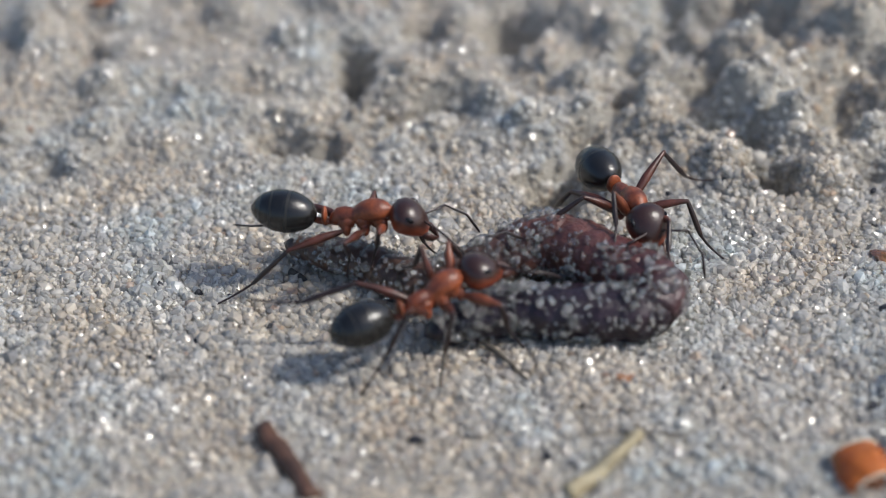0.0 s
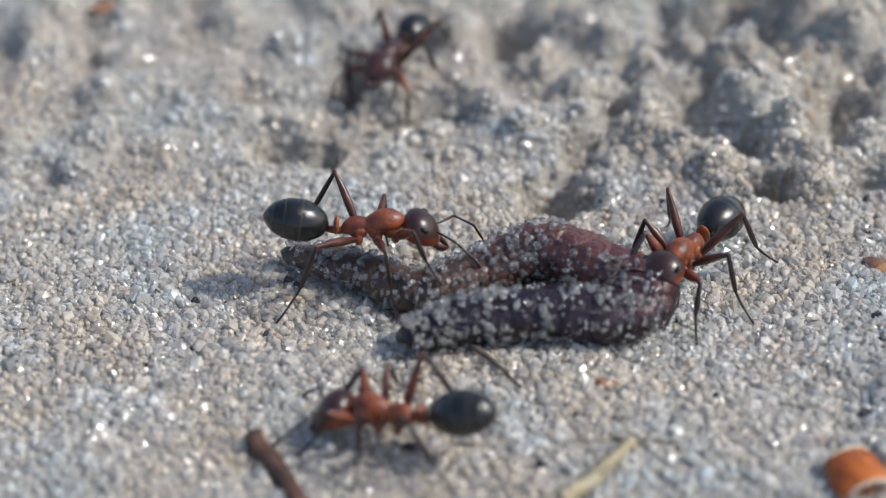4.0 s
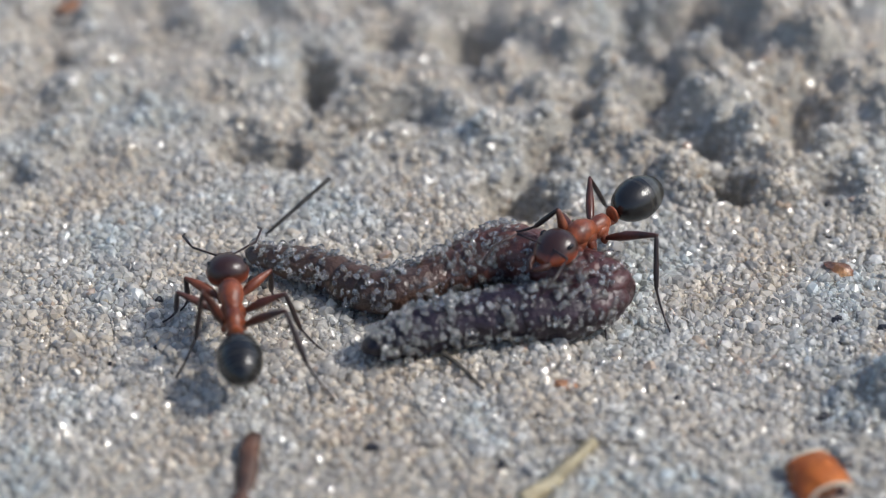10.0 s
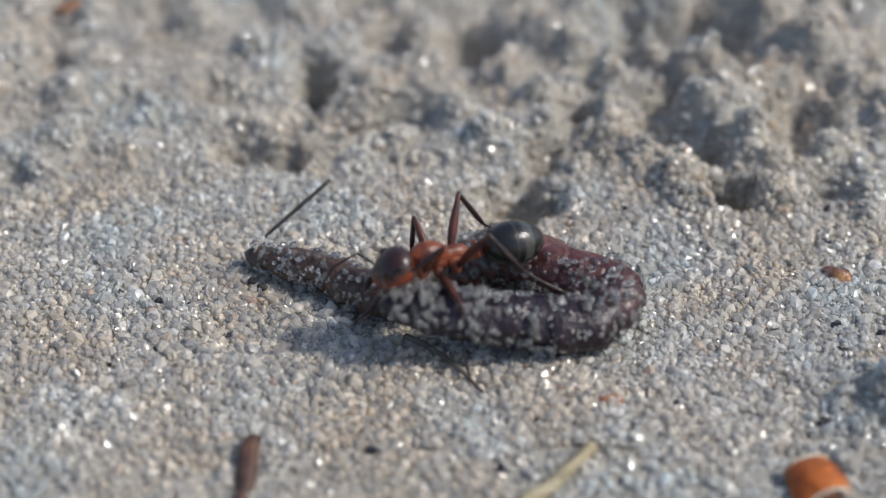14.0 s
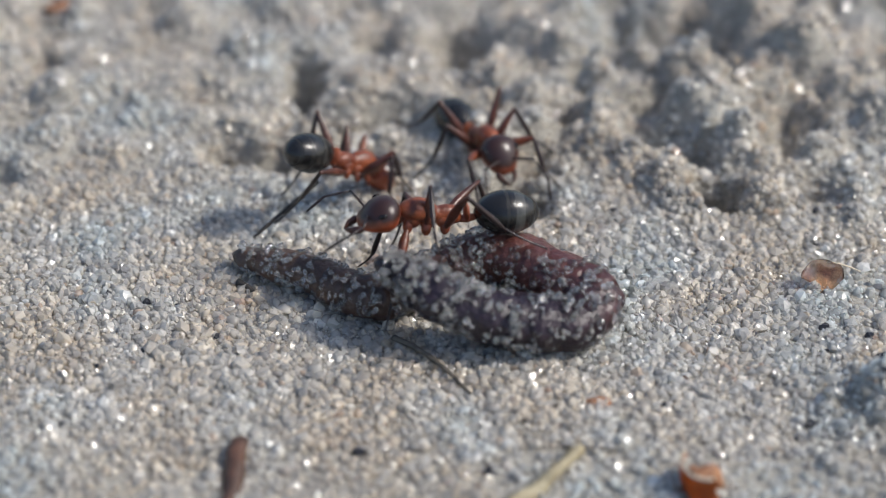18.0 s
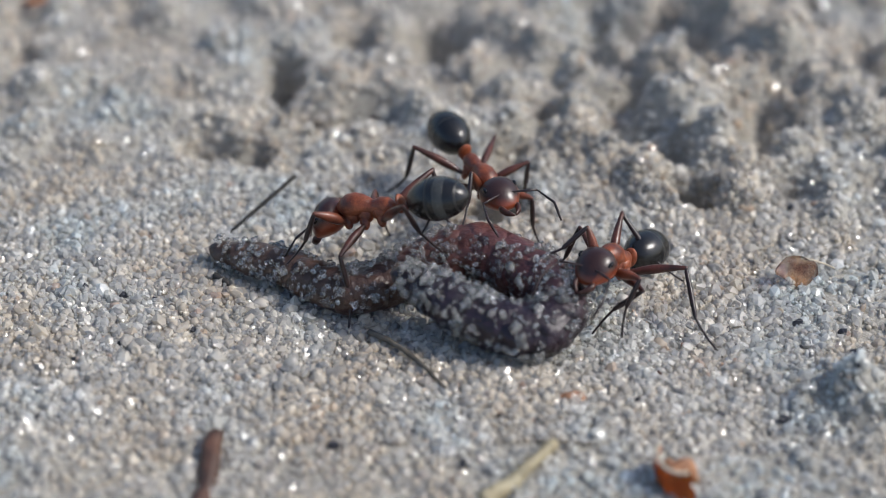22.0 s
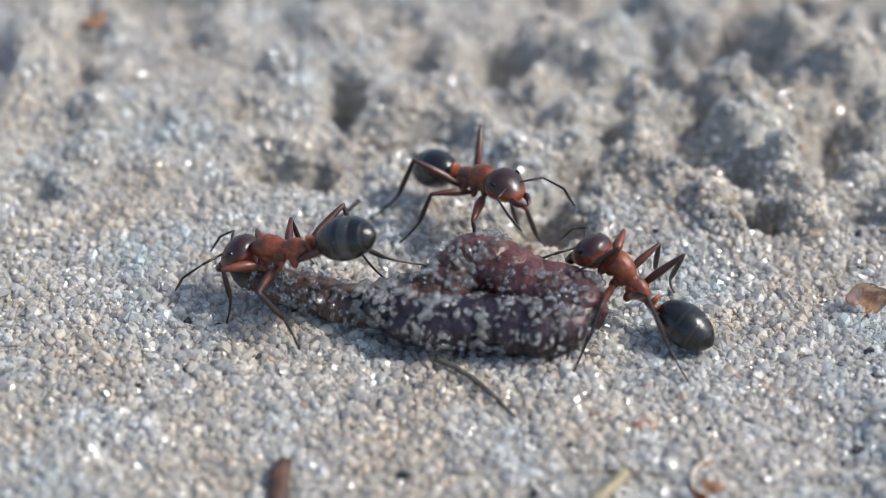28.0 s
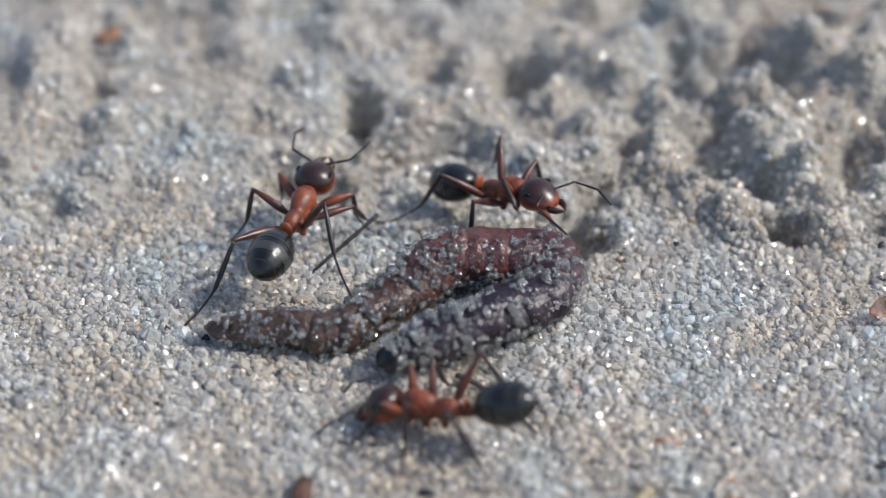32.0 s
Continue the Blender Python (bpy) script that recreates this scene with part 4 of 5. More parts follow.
    bend(13, (-6.9, -1.2, 0.8), (-4.5, -2.3, 0.9), (-1.9, -3.7, 0.9), (0.3, -2.7, 1.1), (2.4, -2.2, 1.6), (4.4, -3.4, 1.6), (6.1, -4.3, 1.4), (5.4, -5.6, 1.1), (2.9, -5.9, 1.1), (0.5, -6.3, 1.0), (-1.7, -7.3, 0.9))
    bend(14, (-6.9, -1.2, 0.8), (-4.5, -2.3, 0.9), (-1.9, -3.7, 0.9), (0.3, -2.7, 1.1), (2.4, -2.2, 1.6), (4.4, -3.4, 1.6), (6.3, -4.3, 1.4), (5.0, -5.8, 1.2), (2.6, -6.0, 1.5), (0.2, -6.2, 2.0), (-1.8, -6.2, 2.3))
    bend(14.5, (-6.9, -1.2, 0.8), (-4.5, -2.3, 0.9), (-1.9, -3.7, 0.9), (0.3, -2.7, 1.1), (2.4, -2.2, 1.6), (4.4, -3.4, 1.6), (6.3, -4.2, 1.4), (5.2, -5.8, 1.3), (3.0, -5.2, 2.4), (1.0, -4.5, 3.6), (-0.9, -3.4, 4.8))
    bend(16.5, (-6.9, -1.2, 0.8), (-4.5, -2.3, 0.9), (-1.9, -3.7, 0.9), (0.3, -2.7, 1.1), (2.4, -2.2, 1.6), (4.4, -3.4, 1.6), (6.0, -4.2, 1.4), (5.2, -6.0, 1.3), (3.4, -5.8, 2.6), (1.4, -5.1, 4.2), (-0.1, -4.1, 5.8))
    bend(17, (-6.9, -1.2, 0.8), (-4.5, -2.3, 0.9), (-1.9, -3.7, 0.9), (0.3, -2.7, 1.1), (2.4, -2.2, 1.6), (4.4, -3.4, 1.6), (5.9, -4.2, 1.4), (5.2, -6.1, 1.3), (3.5, -5.8, 2.6), (1.7, -5.1, 4.2), (0.7, -3.8, 5.8))
    bend(17.5, (-6.9, -1.2, 0.8), (-4.5, -2.3, 0.9), (-1.9, -3.7, 0.9), (0.3, -2.7, 1.1), (2.4, -2.2, 1.6), (4.4, -3.4, 1.6), (5.9, -4.2, 1.4), (5.2, -6.0, 1.3), (3.5, -5.8, 2.6), (1.5, -5.1, 4.2), (0.4, -3.9, 5.8))
    bend(18, (-6.9, -1.2, 0.8), (-4.5, -2.3, 0.9), (-1.9, -3.7, 0.9), (0.3, -2.7, 1.1), (2.4, -2.2, 1.6), (4.4, -3.4, 1.6), (5.9, -4.4, 1.4), (5.0, -5.6, 1.2), (2.6, -5.9, 1.6), (0.4, -5.5, 2.2), (-1.6, -4.6, 2.8))
    bend(19, (-6.9, -1.2, 0.8), (-4.5, -2.3, 0.9), (-1.9, -3.7, 0.9), (0.3, -2.7, 1.1), (2.4, -2.2, 1.6), (4.4, -3.4, 1.6), (6.1, -4.9, 1.4), (5.3, -6.0, 1.2), (3.0, -6.3, 1.6), (1.0, -5.8, 2.0), (-0.8, -4.9, 2.2))
    bend(20, (-6.9, -1.2, 0.8), (-4.5, -2.3, 0.9), (-1.9, -3.7, 0.9), (0.3, -2.7, 1.1), (2.4, -2.2, 1.6), (4.4, -3.4, 1.6), (5.9, -5.1, 1.4), (4.9, -6.1, 1.2), (2.8, -6.6, 1.4), (0.8, -6.5, 1.7), (-1.0, -5.8, 1.9))
    bend(21, (-6.9, -1.2, 0.8), (-4.5, -2.3, 0.9), (-1.9, -3.7, 0.9), (0.3, -2.7, 1.1), (2.4, -2.2, 1.6), (4.4, -3.4, 1.6), (5.9, -5.1, 1.4), (5.0, -6.2, 1.2), (2.9, -6.5, 1.4), (1.1, -6.1, 1.7), (-0.5, -5.2, 1.9))
    bend(22, (-6.9, -1.2, 0.8), (-4.5, -2.3, 0.9), (-1.9, -3.7, 0.9), (0.3, -2.7, 1.1), (2.4, -2.2, 1.6), (4.4, -3.4, 1.6), (5.5, -5.0, 1.4), (4.7, -6.4, 1.2), (3.1, -6.1, 1.4), (1.5, -5.4, 1.8), (-0.1, -4.6, 2.2))
    bend(23, (-8.4, -2.7, 0.8), (-5.9, -3.5, 0.9), (-3.3, -3.6, 1.0), (-1.2, -2.8, 1.3), (0.9, -2.1, 1.8), (2.8, -2.4, 1.7), (4.0, -3.4, 1.5), (3.1, -4.5, 1.2), (1.1, -5.0, 1.4), (-0.8, -4.6, 1.6), (-2.4, -3.8, 1.9))
    bend(24, (-9.4, -2.3, 0.8), (-6.7, -3.4, 0.9), (-4.0, -3.5, 1.0), (-1.7, -2.3, 1.3), (0.3, -1.5, 1.8), (2.2, -2.0, 1.7), (3.4, -2.9, 1.5), (2.2, -4.0, 1.2), (0.3, -4.4, 1.4), (-1.5, -4.5, 1.6), (-3.1, -3.6, 1.8))
    bend(24.5, (-9.4, -2.3, 0.8), (-6.6, -3.5, 0.9), (-3.9, -3.6, 1.0), (-1.7, -2.2, 1.3), (0.3, -1.3, 1.9), (2.3, -2.0, 1.7), (3.6, -2.9, 1.5), (2.5, -4.1, 1.2), (0.6, -4.5, 1.4), (-1.4, -4.3, 1.6), (-3.3, -3.1, 1.8))
    bend(26.5, (-9.7, -2.2, 0.8), (-6.8, -3.5, 0.9), (-3.9, -4.1, 0.9), (-1.5, -2.6, 1.3), (-0.2, -1.4, 2.0), (1.8, -2.5, 1.7), (3.6, -3.4, 1.5), (2.4, -5.1, 1.2), (0.4, -5.1, 1.3), (-1.7, -4.3, 1.3), (-3.3, -3.6, 1.3))
    bend(27, (-9.6, -1.9, 0.8), (-6.9, -2.7, 0.9), (-4.2, -3.4, 0.9), (-1.7, -3.1, 1.3), (-0.2, -2.1, 2.0), (1.8, -3.0, 1.7), (3.6, -3.6, 1.5), (2.8, -5.0, 1.2), (0.6, -4.8, 1.2), (-1.4, -4.5, 1.2), (-3.0, -3.9, 1.2))
    bend(28, (-8.4, -2.0, 1.4), (-6.1, -2.4, 1.0), (-3.8, -3.0, 0.9), (-1.4, -2.8, 1.3), (0.1, -1.7, 2.0), (2.0, -2.7, 1.7), (3.7, -3.3, 1.5), (2.8, -4.6, 1.2), (0.5, -4.4, 1.2), (-2.0, -4.3, 1.2), (-4.0, -3.1, 1.2))
    bend(29, (-8.2, -1.2, 1.9), (-6.8, -1.7, 1.5), (-4.4, -2.8, 1.0), (-1.6, -2.6, 1.3), (-0.1, -1.8, 2.0), (1.7, -2.6, 1.7), (3.5, -3.4, 1.5), (2.6, -4.4, 1.2), (0.2, -4.4, 1.2), (-2.2, -4.1, 1.2), (-4.3, -2.8, 1.2))
    bend(30, (-8.4, -1.2, 1.6), (-6.6, -2.0, 1.3), (-4.3, -2.8, 1.0), (-1.9, -2.5, 1.3), (-0.3, -1.4, 2.0), (1.4, -2.3, 1.7), (2.9, -3.2, 1.5), (2.1, -4.1, 1.2), (-0.0, -4.4, 1.2), (-2.5, -4.0, 1.2), (-4.5, -3.0, 1.2))
    bend(31, (-9.8, -3.0, 0.8), (-7.6, -3.7, 0.9), (-5.3, -3.9, 0.9), (-3.2, -2.1, 1.2), (-1.7, -0.4, 1.7), (0.2, 0.0, 1.6), (2.2, 0.1, 1.4), (1.9, -1.3, 1.2), (0.3, -2.2, 1.2), (-1.9, -2.9, 1.1), (-3.9, -3.3, 1.0))
    bend(32, (-9.9, -3.4, 0.8), (-7.8, -3.5, 0.9), (-5.5, -3.5, 0.9), (-3.3, -1.8, 1.2), (-1.8, -0.4, 1.7), (0.2, -0.0, 1.6), (2.2, 0.0, 1.4), (1.9, -1.7, 1.2), (0.1, -3.1, 1.2), (-1.7, -4.1, 1.1), (-3.7, -5.3, 1.0))
    caterpillar_moves()
    go(ant_a, 0, -4.35, -2.56, 2.98, -6, 6, 33)
    stand(ant_a, 0, RH=(-9.90, -4.11, 0.03), RM=(-4.99, -3.14, 0.65), RF=(-4.05, -3.46, 1.32), LH=(-9.35, 0.61, 0.35))
    go(ant_a, 1, -4.75, -2.08, 2.81, -7, 7, 39)
    stand(ant_a, 1, RH=(-10.31, -4.41, 0.51), LH=(-10.75, -2.90, 1.38), RM=(-5.33, -2.97, 0.72))
    go(ant_a, 2, -4.75, -2.20, 2.88, -13, 9, 38)
    stand(ant_a, 2, RH=(-10.12, -3.71, -0.00), LH=(-10.70, -2.19, 0.93), RM=(-4.88, -3.19, 0.04))
    go(ant_a, 3, -4.77, -2.37, 2.86, -13, 10, 33)
    stand(ant_a, 3, RH=(-10.13, -3.61, 0.00), LH=(-10.71, -2.09, 0.87), RM=(-4.45, -3.69, -0.02))
    go(ant_a, 3.5, -4.37, -2.70, 2.75, -15, 8, 39)
    go(ant_a, 4.5, -3.05, -2.09, 2.84, 17, -7, 23)
    go(ant_a, 5.5, -1.99, -2.10, 3.06, 18, -6, 12)
    go(ant_a, 6, -1.98, -1.82, 2.80, -12, 7, 12)
    stand(ant_a, 6, RH=(-7.77, -3.79, 0.78), RM=(-2.69, -4.01, 1.50), RF=(0.37, -2.48, 1.86))
    go(ant_a, 6.5, -3.38, 1.06, 2.58, 35, -3, 31)
    go(ant_a, 7, -3.18, -0.34, 2.59, 42, -11, -29)
    stand(ant_a, 7, LH=(-9.03, -1.50, 0.02), RH=(-7.87, -3.12, 0.06), RF=(-0.96, 0.05, 0.02), RM=(-1.48, -0.61, -0.03))
    go(ant_a, 7.5, -5.04, 5.71, 1.83, 127, -2, 25)
    go(ant_a, 8, -13.30, 14.88, 1.58, 89, 13, -27)
    go(ant_a, 8.5, -12.57, 17.11, 1.60, 81, 15, 7)
    go(ant_a, 9, -12.02, 25.72, 1.56, 84, 12, 11)
    go(ant_a, 10, -13.20, 39.99, 1.59, 82, 17, 6)
    ant_moves(ant_a)
    go(ant_b, 0, 5.32, -1.00, 2.44, -70, 10, 40)
    stand(ant_b, 0, RH=(1.82, 3.54, -0.98), RM=(1.11, -2.40, 2.05), RF=(4.60, -4.05, 2.19), LF=(6.75, -5.01, 1.88), LM=(8.94, -1.45, -0.06), LH=(8.76, 3.06, 0.45))
    go(ant_b, 1, 6.03, -1.46, 2.40, -83, 11, 45)
    stand(ant_b, 1, RM=(4.35, -4.14, 2.07), RH=(2.00, 2.97, -0.53), LF=(7.65, -4.14, -0.00), LM=(8.46, -1.65, -0.07))
    go(ant_b, 2, 7.04, -2.11, 1.97, -110, 12, 30)
    stand(ant_b, 2, RH=(2.60, 2.17, -0.12), RM=(4.13, -4.16, 1.91), LH=(10.89, -1.28, -0.04), LM=(8.78, -5.27, -0.10), LF=(7.39, -3.31, -0.04))
    go(ant_b, 3, 7.08, -4.23, 1.83, -126, -3, 31)
    stand(ant_b, 3, RM=(4.17, -3.35, 2.34), RF=(4.04, -4.25, 1.70), LH=(10.96, -0.79, -0.03), LM=(9.40, -6.35, -0.07))
    go(ant_b, 3.5, 7.46, -3.37, 1.77, -120, 9, 19)
    go(ant_b, 5.5, 7.55, -1.67, 2.01, -132, 1, 25)
    go(ant_b, 6, 7.94, -3.03, 1.85, -132, 1, 19)
    stand(ant_b, 6, LH=(11.61, -4.76, -0.05), LM=(8.24, -5.39, -0.03), LF=(5.98, -5.84, 0.61), RF=(4.62, -4.18, 2.03), RM=(4.28, -0.08, 0.45))
    go(ant_b, 7, 6.05, -5.96, 2.05, -146, -5, -1)
    stand(ant_b, 7, LH=(11.21, -5.92, 0.00), LM=(6.92, -7.51, 0.01))
    go(ant_b, 7.5, 6.50, -4.79, 2.15, -145, 11, 20)
    go(ant_b, 8, 6.68, -3.33, 2.17, -157, 14, 19)
    stand(ant_b, 8, LM=(4.67, -6.90, 0.07), LH=(6.03, -7.60, 0.11))
    go(ant_b, 8.5, 7.16, -3.08, 2.25, -147, -1, 28)
    go(ant_b, 9, 5.80, -4.41, 3.07, -149, 4, 33)
    stand(ant_b, 9, LF=(4.85, -6.94, 0.06), LM=(6.37, -6.71, 0.01), LH=(8.06, -6.96, 0.07))
    go(ant_b, 9.5, 5.59, -1.79, 2.40, -144, 0, 28)
    go(ant_b, 10, 5.30, -2.55, 2.59, -132, 2, 1)
    stand(ant_b, 10, LH=(8.31, -5.46, -0.04), LM=(6.08, -6.37, -0.58), LF=(5.09, -5.68, -0.70), RM=(4.85, 1.28, 0.06))
    go(ant_b, 11, 5.09, -3.03, 2.57, -132, 8, 2)
    stand(ant_b, 11, LH=(8.21, -5.12, -0.01), LM=(5.79, -6.69, -0.03), RM=(4.65, 1.11, 0.21))
    go(ant_b, 12, 3.56, -4.09, 2.97, -138, 8, 9)
    stand(ant_b, 12, LH=(9.22, -5.12, -0.08), LM=(5.45, -7.20, 0.02))
    go(ant_b, 13, 2.33, -5.63, 3.22, -141, 10, 36)
    stand(ant_b, 13, LH=(7.03, -6.97, 0.05), LM=(3.88, -7.34, 0.16))
    go(ant_b, 14, -0.10, -4.92, 3.37, -155, 7, 31)
    go(ant_b, 14.5, 1.77, -1.28, 4.22, -202, -2, 20)
    go(ant_b, 15.5, 2.41, -1.55, 4.25, -208, 0, 18)
    go(ant_b, 16.5, 2.99, -1.79, 4.26, -214, 3, 16)
    go(ant_b, 17, 3.59, -1.35, 4.30, -216, 2, -24)
    stand(ant_b, 17, LM=(5.75, -3.84, 2.17))
    go(ant_b, 17.5, 3.40, -1.94, 4.35, -212, 4, 10)
    go(ant_b, 18, -0.06, -2.64, 3.67, -167, 8, 16)
    go(ant_b, 18.5, -0.01, -3.63, 3.53, -133, 15, 15)
    go(ant_b, 19, -0.90, -4.30, 3.30, -213, -37, 38)
    go(ant_b, 20, -1.19, -5.78, 2.96, -210, -30, 5)
    stand(ant_b, 20, LH=(4.08, -4.43, 1.29))
    go(ant_b, 21, -0.97, -3.58, 3.20, -151, 8, 37)
    stand(ant_b, 21, LH=(5.37, -4.73, 1.74), RH=(2.80, 1.37, 0.85))
    go(ant_b, 22, -1.43, -2.16, 3.34, -200, -21, 35)
    stand(ant_b, 22, LM=(-2.05, -4.92, -0.13), LH=(1.63, -3.03, 1.74))
    go(ant_b, 23, -3.15, -2.20, 3.16, -212, -17, 28)
    stand(ant_b, 23, LM=(-3.09, -5.35, -0.06), LF=(-6.13, -3.83, 1.54))
    go(ant_b, 24, -4.00, -3.25, 2.95, -207, -27, 14)
    go(ant_b, 24.5, -4.29, -2.28, 2.96, -190, -9, 63)
    go(ant_b, 26.5, -4.39, -2.97, 2.58, -197, -6, 61)
    go(ant_b, 27, -4.63, -2.87, 2.56, -199, -20, -13)
    go(ant_b, 28, -6.99, -2.40, 2.75, -204, -25, 8)
    stand(ant_b, 28, LM=(-6.19, -4.83, -0.05), LH=(-1.57, -2.24, 1.98))
    go(ant_b, 29, -7.01, -1.05, 2.74, -204, -17, 25)
    stand(ant_b, 29, LM=(-8.17, -4.37, 0.03), LF=(-9.09, -1.86, -0.05), RF=(-10.11, -1.36, -0.07), RH=(-1.72, 2.69, 1.83))
    go(ant_b, 30, -8.44, -1.49, 2.58, -229, -4, 31)
    go(ant_b, 31, -8.19, -1.79, 2.57, -247, -21, -14)
    stand(ant_b, 31, LH=(-9.73, -3.90, 1.08), RM=(-5.10, 1.22, 0.18), RH=(-6.04, -1.36, 0.03))
    go(ant_b, 31.5, -8.17, 0.80, 2.40, -267, -2, 28)
    go(ant_b, 32, -7.20, 1.79, 2.23, -288, 2, -10)
    stand(ant_b, 32, LH=(-11.28, -2.61, 0.05), RH=(-5.11, -2.77, 1.60), RM=(-3.99, 4.24, -0.04))
    ant_moves(ant_b)
    go(ant_c, 0, -1.70, -6.43, 2.38, 29, 11, 18)
    stand(ant_c, 0, RH=(-4.35, -9.47, 0.13), RM=(-1.57, -9.07, 0.15), LH=(-8.10, -6.72, 2.34))
    go(ant_c, 1, -0.86, -6.14, 2.53, 21, 8, 13)
    stand(ant_c, 1, RH=(-5.29, -9.51, 0.06), RM=(-1.49, -9.31, 0.14), RF=(1.66, -8.25, -0.31), LH=(-7.24, -6.83, 1.78))
    go(ant_c, 2, -0.20, -5.42, 2.48, 38, 5, 41)
    stand(ant_c, 2, RM=(-1.39, -8.74, 0.13), RF=(1.46, -7.46, -0.63), LH=(-4.86, -3.79, -0.01))
    go(ant_c, 2.5, -0.42, -7.16, 2.21, 77, 3, 23)
    go(ant_c, 3, -0.36, -7.26, 1.83, 124, 15, 38)
    go(ant_c, 3.5, -2.61, -8.89, 1.54, 164, -9, 27)
    go(ant_c, 4.5, -3.63, -13.74, 1.48, 160, -5, 30)
    go(ant_c, 5.5, -3.26, -15.96, 1.43, 165, -14, 47)
    go(ant_c, 6, -2.91, -15.87, 1.43, 165, -13, 46)
    go(ant_c, 7, -3.08, -15.70, 1.43, 163, -13, 47)
    go(ant_c, 7.5, -3.88, -15.03, 1.45, 156, -14, 48)
    go(ant_c, 8, -3.18, -14.86, 1.45, 154, -16, 49)
    go(ant_c, 8.5, -6.20, -12.50, 1.54, 138, 5, 16)
    go(ant_c, 9, -6.25, -11.82, 1.58, 137, 6, -13)
    stand(ant_c, 9, RH=(-1.31, -11.60, -0.01), RM=(-1.79, -11.25, 0.32))
    go(ant_c, 9.5, -7.41, -6.27, 1.83, 97, 6, 18)
    go(ant_c, 10, -7.41, -6.10, 1.94, 99, 8, 8)
    stand(ant_c, 10, RH=(-3.63, -9.30, 0.10), RM=(-4.12, -6.35, -0.03), LM=(-10.21, -4.51, -0.04), LH=(-9.41, -8.02, 0.08))
    go(ant_c, 11, -6.12, -4.76, 1.93, 97, 5, 23)
    stand(ant_c, 11, RH=(-3.31, -9.25, 0.08), RM=(-2.78, -6.46, 1.45), LM=(-9.77, -4.70, -0.02), LH=(-9.31, -8.69, 0.12))
    go(ant_c, 11.5, -14.06, 0.20, 1.61, 136, 11, 8)
    go(ant_c, 11.7, -14.15, 0.22, 1.60, 136, 11, 9)
    go(ant_c, 11.9, -15.99, 2.64, 1.59, 115, 13, 9)
    go(ant_c, 12, -20.25, 8.33, 1.55, 126, 9, 14)
    go(ant_c, 12.4, -20.37, 8.30, 1.55, 126, 9, 14)
    go(ant_c, 13, -35.24, 12.45, 1.52, 147, 2, 22)
    ant_moves(ant_c)
    go(ant_d, 0, -2.77, 47.80, 1.50, -121, 2, 26)
    go(ant_d, 2.5, -2.40, 29.16, 1.48, -117, 7, 21)
    go(ant_d, 3.5, -3.69, 13.13, 1.48, -121, 10, 18)
    go(ant_d, 4.5, -3.07, 10.40, 1.48, -93, 10, 17)
    go(ant_d, 5.5, -1.53, 8.25, 1.48, -81, 10, 16)
    go(ant_d, 6, -0.41, 5.17, 1.51, -62, 1, 38)
    go(ant_d, 6.5, -0.69, 4.82, 1.57, -70, 19, 8)
    go(ant_d, 7, 4.19, 1.07, 1.67, -70, 22, 32)
    stand(ant_d, 7, RH=(0.98, 4.04, 0.10), RM=(1.18, 1.40, 0.08), LF=(5.52, -0.11, 0.08))
    go(ant_d, 7.5, 2.45, 2.74, 1.65, 53, -15, 50)
    go(ant_d, 8, -0.55, -1.05, 2.17, -93, 10, 35)
    stand(ant_d, 8, RM=(-2.94, 0.15, -0.05), LF=(0.37, 0.43, -0.00), LM=(2.10, 1.80, 0.60))
    go(ant_d, 8.5, 1.74, 0.00, 2.17, -54, 22, 4)
    go(ant_d, 9, 18.33, 0.75, 1.45, 30, -9, 43)
    go(ant_d, 9.5, 30.65, 0.86, 1.48, 26, -9, 37)
    ant_moves(ant_d)
    go(ant_e, 14, 26.51, -10.81, 1.48, 100, -9, 43)
    go(ant_e, 15.5, 21.10, -9.03, 1.48, 104, -7, 42)
    go(ant_e, 16.5, 12.60, -6.50, 1.49, 109, -6, 40)
    go(ant_e, 17, 9.59, -4.25, 1.70, 132, 21, 2)
    stand(ant_e, 17, LH=(10.54, -8.61, -0.04), LM=(8.01, -7.25, 0.09), LF=(6.22, -5.04, 1.96))
    go(ant_e, 17.5, 16.25, -3.61, 1.54, 50, 6, 25)
    go(ant_e, 18, 26.91, 1.06, 1.51, 36, 2, 30)
    ant_moves(ant_e)
    go(ant_f, 14, -26.07, 32.15, 1.49, 50, -4, 31)
    go(ant_f, 15.5, -25.04, 26.69, 1.49, 51, -7, 35)
    go(ant_f, 16.5, -12.29, 16.05, 1.52, 31, -4, 26)
    go(ant_f, 17, -7.26, 5.52, 1.45, 53, -35, -0)
    stand(ant_f, 17, RH=(-9.92, 4.28, 0.12), RM=(-7.32, 2.17, 0.03), RF=(-4.77, 4.82, -0.11))
    go(ant_f, 17.5, -7.88, 6.41, 1.72, 39, 7, 10)
    go(ant_f, 18, -2.90, 3.38, 1.79, 44, -36, 29)
    stand(ant_f, 18, RH=(-6.08, 1.53, 0.07))
    go(ant_f, 18.5, -0.16, 3.04, 1.77, 40, -20, 50)
    go(ant_f, 19, 1.65, 1.92, 1.73, 31, -25, -1)
    go(ant_f, 20, 1.80, 1.36, 2.36, -37, -2, -0)
    stand(ant_f, 20, RH=(-4.08, 0.88, 0.07))
    go(ant_f, 21, 2.52, 1.22, 2.56, -64, 4, 15)
    stand(ant_f, 21, RH=(-2.10, 2.61, 0.06))
    go(ant_f, 22, 2.76, 1.23, 2.59, -65, -6, -12)
    stand(ant_f, 22, LH=(3.73, 7.28, 1.01))
    go(ant_f, 23, -0.76, 1.79, 2.58, -45, 1, -19)
